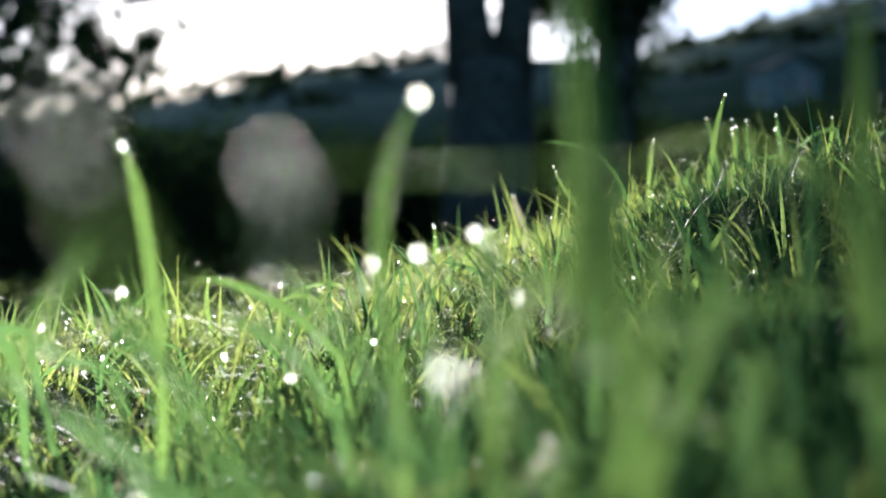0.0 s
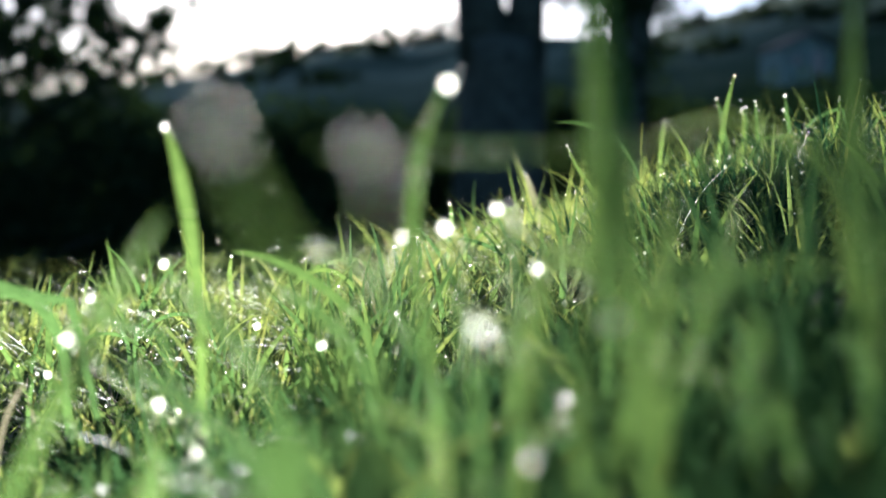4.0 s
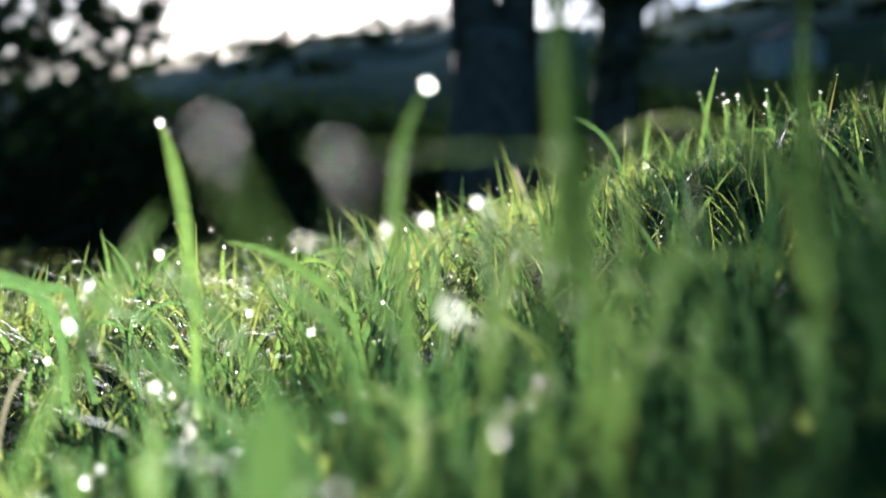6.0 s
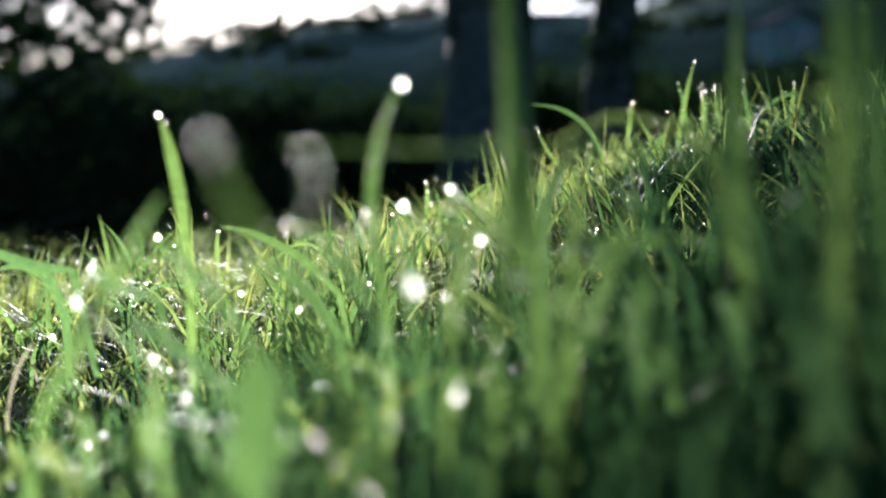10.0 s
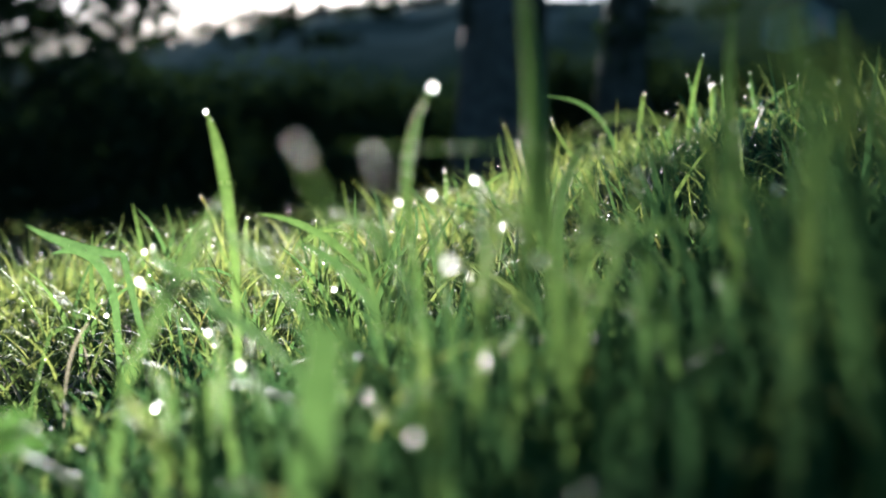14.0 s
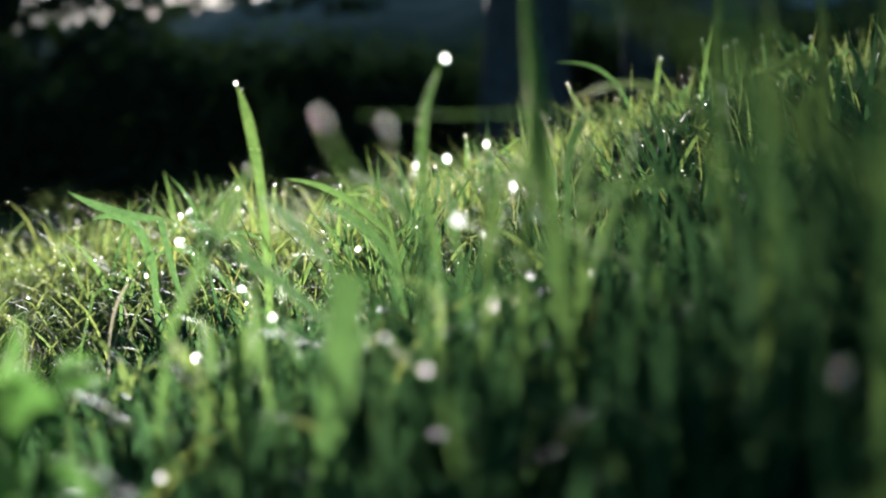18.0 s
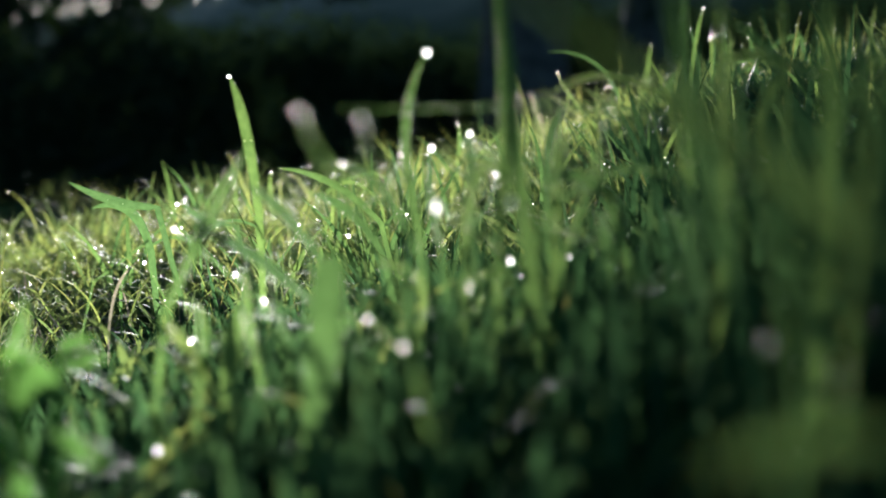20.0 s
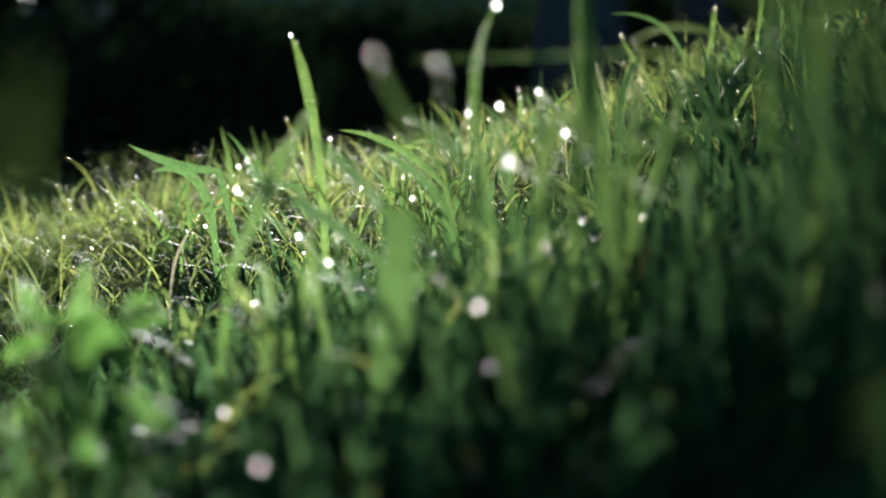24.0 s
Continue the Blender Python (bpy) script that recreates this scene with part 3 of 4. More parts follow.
v, f, uv, _, _ = strips(X, Y, rng.uniform(0.03, 0.06, n), rng.uniform(0.0015, 0.003, n), rng.uniform(0, 6.28, n), rng.uniform(0.3, 1.2, n), rng.normal(0.3, 0.4, n), rng.normal(0, 0.5, n), 5)
tagged(linked("straw", v, f, DRY, None, uv), "pale bleached straw standing in the grass", "straw", kind="stuff")


# ---- single blades that stand out ----
rng = np.random.default_rng(13)
def ribbon(points, width, rows=12, root=True, fold=0.3, twist=0.4, blunt=False):
    """A folded blade along a Bezier curve given tip first; with root it runs on down into the soil."""
    pts = [Vector(p) for p in points]
    def curve(t):
        q = list(pts)
        while len(q) > 1:
            q = [a.lerp(b, t) for a, b in zip(q, q[1:])]
        return q[0]
    line = [curve(k / rows) for k in range(rows + 1)]
    if root:
        low, way = line[-1], (line[-1] - line[-2]).normalized()
        foot = low + Vector((way.x, way.y, 0)) * 0.012
        foot.z = float(soil(foot.x, foot.y)) - 0.004
        knee = low.lerp(foot, 0.5) + Vector((way.x, way.y, 0)) * 0.004
        line += [low.lerp(knee, 0.5), knee, foot]
    verts, uv, n = [], [], len(line)
    for k, p in enumerate(line):
        way = (line[min(k + 1, n - 1)] - line[max(k - 1, 0)]).normalized()
        s = k / (n - 1)
        face = Vector((math.sin(twist * (1 - s)), -math.cos(twist * (1 - s)), 0.15))
        side = way.cross(face).normalized()
        norm = side.cross(way)
        tip = 1.0 if blunt else min(1.0, (s / 0.3)) ** 0.75
        half = 0.0005 * width * tip * (1.0 - 0.45 * max(0.0, s - 0.5) / 0.5) + 0.0001
        for e, u in ((-1, 0.0), (0, 0.5), (1, 1.0)):
            verts.append(p + side * half * e + norm * (half * fold if e == 0 else 0))
            uv.append((u, s * 0.02))
    faces = [[3 * k + e, 3 * k + e + 1, 3 * k + e + 4, 3 * k + e + 3] for k in range(n - 1) for e in (0, 1)]
    return [v[:] for v in verts], faces, uv, line


def drop(parent, at, r):
    v = BALL_V * r * (1, 1, 1.1) + np.array(at)
    return tagged(linked("dewdrop", v, BALL_F, DEW, parent), "clear round dewdrop")


def hero_blade(name, label, points, width, drops=0, material=None):
    twist = rng.uniform(-0.5, 0.5)
    if points[0][1] > 0.7 and material is None:
        width *= 0.88
    elif 0.14 < points[0][1] < 0.32:
        width *= 1.1
    v, f, uv, line = ribbon(points, width, twist=twist, blunt="cut tip" in label)
    foot = np.array(line[-1])
    top = new(name)
    top.location = foot
    tagged(top, label, "grass" if material is None else "dry grass", "single grass shoots")
    ob = linked("blade" if material is None else "stalk", np.array(v) - foot, f, material or BLADE, top, uv)
    if drops == 2:
        drop(ob, np.array(line[0]) - foot, 0.0006 if points[0][1] > 0.5 else 0.00045 if "tipped" not in label else 0.0013 if points[0][0] > -0.01 else 0.0008)
    if drops:
        for k in rng.integers(1, 9, 4):
            p = np.array(line[k]) + (0.0005 * width * 0.7 * rng.choice([-1, 1]), -0.0003, 0)
            drop(ob, p - foot, rng.uniform(0.0002, 0.0004))
    if 0.1 < points[0][1] < 0.32 and material is None:
        # a row of tiny beads along each edge
        for side in (0, 2):
            ks = np.repeat(np.arange(1, 11), 4) + rng.uniform(0, 1, 40)
            lo = np.floor(ks).astype(int)
            va = np.array(v)[side::3]
            row = va[lo] + (va[lo + 1] - va[lo]) * (ks - lo)[:, None]
            tagged(beads("dew", row - foot, rng.uniform(0.00006, 0.00015, 40), (BEAD_V, BEAD_F), ob), kind="stuff")
    collar = line[-2:]
    bm = bmesh.new()
    tube(bm, [Vector(p) - Vector(foot) for p in collar], [0.0004 + 0.00016 * width, 0.0005 + 0.00022 * width], 7)
    part("sheath", bm, material or BLADE, top)
    return top


hero_blade("grass_shoot", "long green grass blade tipped with a dewdrop", [(-0.0928, 0.3600, 0.1426), (-0.0857, 0.3600, 0.1280), (-0.0817, 0.3600, 0.0833)], 4.4, 2)
hero_blade("grass_shoot", "slim green grass blade leaning over the sward", [(-0.0505, 0.1820, 0.1137), (-0.0622, 0.1820, 0.0955), (-0.0763, 0.1820, 0.0662)], 2.8, 1)
hero_blade("grass_shoot", "arched green grass blade with dewy edges", [(-0.0560, 0.2000, 0.1019), (-0.0452, 0.2000, 0.0960), (-0.0335, 0.2000, 0.0781)], 2.7, 0)
hero_blade("grass_shoot", "arched green grass blade with dewy edges", [(-0.0711, 0.2100, 0.0866), (-0.0573, 0.2100, 0.0828), (-0.0384, 0.2100, 0.0646)], 3.0, 0)
hero_blade("grass_shoot", "broad mown grass blade with a blunt cut tip", [(-0.0207, 0.1200, 0.0867), (-0.0225, 0.1200, 0.0716), (-0.0267, 0.1200, 0.0357)], 7.7, 0)
hero_blade("grass_shoot", "long green grass blade tipped with a dewdrop", [(-0.0031, 0.2450, 0.1426), (-0.0163, 0.2450, 0.1220), (-0.0068, 0.2450, 0.0851)], 2.8, 2)
hero_blade("grass_shoot", "soft green grass blade with a dewdrop at its tip", [(-0.0198, 0.0700, 0.1191), (-0.0171, 0.0700, 0.1104), (-0.0020, 0.0700, 0.0890)], 1.3, 2)
hero_blade("grass_shoot", "long grass blade bent over sideways across the sward", [(-0.0208, 0.1430, 0.1218), (0.0378, 0.1430, 0.1196), (0.0379, 0.1430, 0.1275), (0.0751, 0.1430, 0.1089)], 0.8, 0)
hero_blade("grass_shoot", "tall upright green grass blade in the sward", [(0.0161, 0.1700, 0.1708), (0.0244, 0.1700, 0.1387), (0.0192, 0.1700, 0.0866)], 3.1, 0)
hero_blade("grass_shoot", "tall upright green grass blade in the sward", [(0.0203, 0.1600, 0.1541), (0.0215, 0.1600, 0.1199), (0.0286, 0.1600, 0.0718)], 3.9, 1)
hero_blade("grass_shoot", "grass blade folded over into a loop", [(0.0196, 0.1730, 0.0984), (0.0198, 0.1730, 0.1135), (0.0100, 0.1730, 0.1113), (0.0094, 0.1730, 0.0769)], 2.6, 1)
hero_blade("grass_shoot", "thin green grass blade among denser grass", [(-0.0269, 0.2000, 0.1071), (-0.0132, 0.2000, 0.1049), (-0.0011, 0.2000, 0.0707)], 2.1, 2)
hero_blade("grass_shoot", "broad green grass blade leaning across others", [(0.0459, 0.0500, 0.1438), (0.0481, 0.0500, 0.1293), (0.0610, 0.0500, 0.0768)], 3.1, 0)
hero_blade("grass_shoot", "broad green grass blade leaning across others", [(0.0127, -0.0200, 0.1346), (0.0330, -0.0200, 0.1200), (0.0800, -0.0200, 0.0860)], 2.0, 0)
hero_blade("grass_shoot", "thin green grass blade among denser grass", [(0.0749, 0.2000, 0.1291), (0.0762, 0.2000, 0.1221), (0.0762, 0.2000, 0.0835)], 1.7, 2)
hero_blade("grass_shoot", "thin green grass blade among denser grass", [(0.0957, 0.2200, 0.1300), (0.0940, 0.2200, 0.1151), (0.0952, 0.2200, 0.0889)], 1.8, 0)
hero_blade("grass_shoot", "dark green grass blade curving out of the tuft", [(0.1127, 0.1200, 0.1322), (0.0993, 0.1200, 0.1361), (0.0927, 0.1200, 0.1015)], 2.2, 0)
hero_blade("grass_shoot", "fine arched grass stem with small dewdrops", [(0.0341, 0.2200, 0.1258), (0.0507, 0.2200, 0.1402), (0.0725, 0.2200, 0.1242)], 1.5, 0)
hero_blade("grass_shoot", "short folded green grass blade in the sward", [(0.0316, 0.1900, 0.0975), (0.0372, 0.1900, 0.1091), (0.0508, 0.1900, 0.0972)], 3.4, 0)
hero_blade("grass_shoot", "fine arched grass stem with small dewdrops", [(0.0553, 0.1900, 0.0812), (0.0558, 0.1900, 0.1000), (0.0458, 0.1900, 0.0973)], 1.7, 1)
hero_blade("grass_shoot", "short upright grass blade in the sward", [(0.0382, 0.2000, 0.1174), (0.0373, 0.2000, 0.1086), (0.0359, 0.2000, 0.0841)], 2.9, 0)
hero_blade("grass_shoot", "short upright grass blade in the sward", [(-0.0473, 0.1900, 0.0738), (-0.0466, 0.1900, 0.0676), (-0.0427, 0.1900, 0.0535)], 1.7, 2)
hero_blade("grass_shoot", "short upright grass blade in the sward", [(-0.0689, 0.1700, 0.0701), (-0.0596, 0.1700, 0.0701), (-0.0643, 0.1700, 0.0505)], 2.2, 0)
hero_blade("grass_shoot", "short upright grass blade in the sward", [(-0.0568, 0.2000, 0.0766), (-0.0571, 0.2000, 0.0609), (-0.0534, 0.2000, 0.0449)], 2.7, 2)
hero_blade("grass_shoot", "short upright grass blade in the sward", [(-0.0187, 0.1600, 0.0692), (-0.0250, 0.1600, 0.0631), (-0.0317, 0.1600, 0.0505)], 2.9, 0)
hero_blade("grass_shoot", "short upright grass blade in the sward", [(-0.0201, 0.2000, 0.0762), (0.0017, 0.2000, 0.0810), (-0.0049, 0.2000, 0.0550)], 1.8, 1)
hero_blade("grass_shoot", "short upright grass blade in the sward", [(-0.0099, 0.2000, 0.0638), (-0.0017, 0.2000, 0.0567), (-0.0131, 0.2000, 0.0356)], 2.4, 0)
hero_blade("grass_shoot", "thin green grass blade among denser grass", [(0.0102, 0.2400, 0.1152), (0.0111, 0.2400, 0.1083), (0.0116, 0.2400, 0.0851)], 1.9, 2)
hero_blade("grass_shoot", "thin green grass blade among denser grass", [(-0.0985, 0.3000, 0.0930), (-0.1010, 0.3000, 0.0863), (-0.0795, 0.3000, 0.0824)], 2.2, 2)
hero_blade("grass_shoot", "soft green grass blade with a dewdrop at its tip", [(0.0754, 0.0200, 0.1321), (0.0722, 0.0200, 0.1230), (0.0690, 0.0200, 0.0887)], 1.1, 0)
hero_blade("grass_shoot", "soft green grass blade with a dewdrop at its tip", [(0.0532, 0.0000, 0.1274), (0.0547, 0.0000, 0.1177), (0.0566, 0.0000, 0.0720)], 1.2, 0)
hero_blade("grass_shoot", "tall upright green grass blade in the sward", [(0.0802, 0.0800, 0.1451), (0.0846, 0.0800, 0.1252), (0.0814, 0.0800, 0.0764)], 3.5, 0)
hero_blade("grass_shoot", "tall upright green grass blade in the sward", [(0.0681, 0.1200, 0.1494), (0.0716, 0.1200, 0.1255), (0.0696, 0.1200, 0.0763)], 3.0, 0)
hero_blade("grass_shoot", "tall upright green grass blade in the sward", [(0.0780, 0.2200, 0.1639), (0.0761, 0.2200, 0.1330), (0.0807, 0.2200, 0.0778)], 3.0, 0)
hero_blade("grass_shoot", "fine grass stem carrying one dewdrop", [(-0.0094, 0.0820, 0.1179), (-0.0066, 0.0820, 0.1138), (-0.0105, 0.0820, 0.0724)], 0.7, 2)
hero_blade("grass_shoot", "slender green grass blade on the mound", [(0.1892, 0.8100, 0.2151), (0.1796, 0.8100, 0.1858), (0.1768, 0.8100, 0.1353)], 3.8, 2)
hero_blade("grass_shoot", "slender green grass blade on the mound", [(0.0678, 0.8200, 0.1843), (0.1129, 0.8200, 0.1875), (0.1257, 0.8200, 0.1432)], 3.6, 0)
hero_blade("grass_shoot", "slender green grass blade on the mound", [(0.0744, 0.8000, 0.1666), (0.0799, 0.8000, 0.1490), (0.1078, 0.8000, 0.1202)], 2.5, 2)
hero_blade("grass_shoot", "slender green grass blade on the mound", [(0.1729, 0.9900, 0.2003), (0.1690, 0.9900, 0.1842), (0.1678, 0.9900, 0.1405)], 3.1, 2)
hero_blade("grass_shoot", "slender green grass blade on the mound", [(0.2670, 0.8300, 0.2022), (0.2683, 0.8300, 0.1875), (0.2601, 0.8300, 0.1667)], 2.9, 2)
hero_blade("grass_shoot", "slender green grass blade on the mound", [(0.2370, 0.8300, 0.1745), (0.2553, 0.8300, 0.1953), (0.2697, 0.8300, 0.1945)], 2.9, 1)
hero_blade("grass_shoot", "slender green grass blade on the mound", [(0.1833, 0.8400, 0.2025), (0.1879, 0.8400, 0.1888), (0.1930, 0.8400, 0.1518)], 2.7, 2)
hero_blade("grass_shoot", "slender green grass blade on the mound", [(0.2106, 0.8400, 0.2009), (0.2115, 0.8400, 0.1838), (0.2164, 0.8400, 0.1479)], 2.7, 2)
hero_blade("grass_shoot", "slender green grass blade on the mound", [(0.1965, 0.8200, 0.1935), (0.1997, 0.8200, 0.1847), (0.1961, 0.8200, 0.1470)], 2.9, 2)
hero_blade("grass_shoot", "slender green grass blade on the mound", [(0.2332, 0.8500, 0.1957), (0.2404, 0.8500, 0.1800), (0.2407, 0.8500, 0.1483)], 3.4, 2)
hero_blade("grass_shoot", "slender green grass blade on the mound", [(0.2073, 0.8000, 0.1596), (0.2511, 0.8000, 0.1859), (0.2712, 0.8000, 0.1351)], 2.5, 1)
hero_blade("grass_shoot", "slender green grass blade on the mound", [(0.2880, 0.7800, 0.1870), (0.2596, 0.7800, 0.1915), (0.2652, 0.7800, 0.1272)], 3.4, 0)
hero_blade("grass_shoot", "slender green grass blade on the mound", [(0.2489, 0.8000, 0.1536), (0.2387, 0.8000, 0.1426), (0.2396, 0.8000, 0.1165)], 3.8, 0)
hero_blade("grass_shoot", "slender green grass blade on the mound", [(0.0401, 0.7600, 0.1264), (0.0270, 0.7600, 0.1217), (0.0055, 0.7600, 0.0950)], 2.4, 0)
hero_blade("grass_shoot", "slender green grass blade on the mound", [(-0.0004, 0.7500, 0.1043), (0.0194, 0.7500, 0.1033), (0.0323, 0.7500, 0.0911)], 2.7, 0)
hero_blade("grass_shoot", "slender green grass blade on the mound", [(0.0115, 0.7600, 0.1155), (0.0263, 0.7600, 0.0972), (0.0355, 0.7600, 0.0845)], 2.1, 0)
hero_blade("grass_shoot", "slender green grass blade on the mound", [(-0.0572, 0.8340, 0.0624), (-0.0542, 0.8340, 0.0953), (-0.0851, 0.8340, 0.0972), (-0.1200, 0.8340, 0.0693)], 2.6, 1)
hero_blade("grass_shoot", "slender green grass blade on the mound", [(-0.1525, 0.8000, 0.0919), (-0.1560, 0.8000, 0.0748), (-0.1499, 0.8000, 0.0532)], 3.5, 2)
hero_blade("dry_grass", "dry straw-coloured grass stalk", [(0.0693, 1.1900, 0.1650), (0.0746, 1.1900, 0.1464), (0.0831, 1.1900, 0.1269)], 4.9, 2, DRY)
hero_blade("dry_grass", "dry straw-coloured grass stalk", [(-0.0684, 0.8200, 0.0899), (-0.0647, 0.8200, 0.0802), (-0.0578, 0.8200, 0.0632)], 3.7, 0, DRY)
hero_blade("grass_shoot", "slender green grass blade on the mound", [(-0.0047, 0.8500, 0.1278), (-0.0025, 0.8500, 0.1152), (-0.0059, 0.8500, 0.0930)], 2.7, 2)
hero_blade("grass_shoot", "slender green grass blade on the mound", [(0.0818, 0.8000, 0.1164), (0.0930, 0.8000, 0.1388), (0.1190, 0.8000, 0.1016)], 3.2, 0)
hero_blade("grass_shoot", "slender green grass blade on the mound", [(0.0763, 0.8000, 0.0979), (0.1013, 0.8000, 0.1426), (0.1227, 0.8000, 0.0830)], 3.2, 0)
hero_blade("grass_shoot", "slender green grass blade on the mound", [(0.1696, 0.8400, 0.1674), (0.1764, 0.8400, 0.1547), (0.1404, 0.8400, 0.1303)], 4.0, 1)
hero_blade("grass_shoot", "slender green grass blade on the mound", [(-0.2024, 0.6200, 0.0549), (-0.2074, 0.6200, 0.0419), (-0.2095, 0.6200, 0.0117)], 2.2, 2)
hero_blade("grass_shoot", "slender green grass blade on the mound", [(-0.1577, 0.6200, 0.0405), (-0.1908, 0.6200, 0.0693), (-0.2067, 0.6200, 0.0405)], 1.7, 1)
hero_blade("grass_shoot", "slender green grass blade on the mound", [(-0.1435, 0.5500, 0.0703), (-0.1545, 0.5500, 0.0634), (-0.1524, 0.5500, 0.0486)], 1.7, 2)
hero_blade("grass_shoot", "arched green grass blade with dewy edges", [(0.0723, 0.2000, 0.1011), (0.0574, 0.2000, 0.1088), (0.0448, 0.2000, 0.1012), (0.0332, 0.2000, 0.0918)], 2.0, 1)
hero_blade("grass_shoot", "thin green grass blade among denser grass", [(0.0503, 0.2000, 0.1169), (0.0489, 0.2000, 0.1043), (0.0383, 0.2000, 0.0788)], 2.2, 2)
hero_blade("grass_shoot", "short upright grass blade in the sward", [(0.0481, 0.3000, 0.1279), (0.0388, 0.3000, 0.1201), (0.0391, 0.3000, 0.0995)], 2.8, 0)
hero_blade("grass_shoot", "fine arched grass stem with small dewdrops", [(0.0583, 0.1900, 0.0715), (0.0500, 0.1900, 0.0826), (0.0396, 0.1900, 0.0906), (0.0313, 0.1900, 0.0841)], 1.3, 1)
hero_blade("grass_shoot", "short folded green grass blade in the sward", [(0.0682, 0.2000, 0.0899), (0.0736, 0.2000, 0.0950), (0.0769, 0.2000, 0.0654)], 2.7, 0)
hero_blade("grass_shoot", "short upright grass blade in the sward", [(0.0484, 0.1900, 0.0937), (0.0499, 0.1900, 0.0885), (0.0522, 0.1900, 0.0661)], 2.4, 0)
hero_blade("grass_shoot", "tall upright green grass blade in the sward", [(0.0544, 0.0800, 0.1041), (0.0563, 0.0800, 0.0921), (0.0573, 0.0800, 0.0736)], 3.2, 0)
hero_blade("grass_shoot", "short upright grass blade in the sward", [(-0.0019, 0.2000, 0.1081), (-0.0014, 0.2000, 0.0957), (0.0026, 0.2000, 0.0793)], 1.8, 0)
hero_blade("grass_shoot", "short upright grass blade in the sward", [(0.0091, 0.2000, 0.0699), (0.0141, 0.2000, 0.0733), (0.0211, 0.2000, 0.0758)], 1.5, 0)
hero_blade("grass_shoot", "short folded green grass blade in the sward", [(-0.0735, 0.1700, 0.0652), (-0.0694, 0.1700, 0.0595), (-0.0620, 0.1700, 0.0490)], 2.6, 0)
hero_blade("grass_shoot", "short upright grass blade in the sward", [(-0.0589, 0.2000, 0.0639), (-0.0615, 0.2000, 0.0571), (-0.0628, 0.2000, 0.0426)], 5.7, 0)
hero_blade("grass_shoot", "fine arched grass stem with small dewdrops", [(-0.0568, 0.1900, 0.0606), (-0.0562, 0.1900, 0.0545), (-0.0548, 0.1900, 0.0452)], 0.8, 1)
hero_blade("grass_shoot", "arched green grass blade with dewy edges", [(-0.1838, 0.4500, 0.0825), (-0.1602, 0.4500, 0.0919), (-0.1539, 0.4500, 0.0594)], 4.7, 0)
hero_blade("dry_grass", "dry straw-coloured grass stalk", [(-0.1469, 0.4000, 0.0595), (-0.1606, 0.4000, 0.0521), (-0.1619, 0.4000, 0.0207)], 1.2, 0, DRY)
hero_blade("grass_shoot", "arched green grass blade with dewy edges", [(-0.1848, 0.4200, 0.0972), (-0.1648, 0.4200, 0.0856), (-0.1419, 0.4200, 0.0841)], 4.0, 1)
hero_blade("grass_shoot", "arched green grass blade with dewy edges", [(-0.0830, 0.4200, 0.1022), (-0.0559, 0.4200, 0.1003), (-0.0340, 0.4200, 0.0749)], 3.1, 0)
hero_blade("grass_shoot", "arched green grass blade with dewy edges", [(-0.0517, 0.3000, 0.0948), (-0.0334, 0.3000, 0.0908), (-0.0234, 0.3000, 0.0704)], 3.1, 0)
hero_blade("grass_shoot", "soft green grass blade with a dewdrop at its tip", [(0.0618, 0.0000, 0.0823), (0.0616, 0.0000, 0.0799), (0.0623, 0.0000, 0.0720)], 0.7, 2)
hero_blade("grass_shoot", "soft green grass blade with a dewdrop at its tip", [(0.0591, 0.0300, 0.0810), (0.0593, 0.0300, 0.0787), (0.0599, 0.0300, 0.0668)], 0.7, 2)
hero_blade("grass_shoot", "short folded green grass blade in the sward", [(0.0329, -0.0600, 0.0844), (0.0401, -0.0600, 0.0890), (0.0493, -0.0600, 0.0872)], 1.7, 0)
hero_blade("grass_shoot", "slender green grass blade on the mound", [(0.0744, 0.8000, 0.1163), (0.1023, 0.8000, 0.1418), (0.1138, 0.8000, 0.1025)], 2.6, 1)
hero_blade("grass_shoot", "slender green grass blade on the mound", [(0.0695, 0.8000, 0.0935), (0.0916, 0.8000, 0.1255), (0.1049, 0.8000, 0.1006)], 2.6, 0)
hero_blade("grass_shoot", "slender green grass blade on the mound", [(0.0256, 0.7800, 0.0965), (0.0374, 0.7800, 0.1126), (0.0603, 0.7800, 0.0883)], 2.2, 1)
hero_blade("grass_shoot", "slender green grass blade on the mound", [(0.1709, 0.8200, 0.1664), (0.1542, 0.8200, 0.1478), (0.1435, 0.8200, 0.1372)], 2.7, 1)
hero_blade("grass_shoot", "slender green grass blade on the mound", [(0.2314, 0.8400, 0.2048), (0.2348, 0.8400, 0.1803), (0.2366, 0.8400, 0.1590)], 3.1, 2)
hero_blade("grass_shoot", "slender green grass blade on the mound", [(0.2037, 0.8400, 0.1967), (0.2054, 0.8400, 0.1862), (0.2028, 0.8400, 0.1548)], 2.7, 2)
hero_blade("grass_shoot", "slender green grass blade on the mound", [(0.2083, 0.8300, 0.1735), (0.2362, 0.8300, 0.1783), (0.2577, 0.8300, 0.1704)], 3.0, 0)
hero_blade("grass_shoot", "slender green grass blade on the mound", [(0.2918, 0.8000, 0.1880), (0.2716, 0.8000, 0.1912), (0.2698, 0.8000, 0.1184)], 3.3, 1)
hero_blade("grass_shoot", "slender green grass blade on the mound", [(0.1662, 0.7900, 0.1371), (0.1802, 0.7900, 0.1257), (0.1885, 0.7900, 0.0991)], 3.9, 0)
hero_blade("grass_shoot", "slender green grass blade on the mound", [(0.2035, 0.7900, 0.1315), (0.1998, 0.7900, 0.1152), (0.1885, 0.7900, 0.0952)], 3.9, 0)
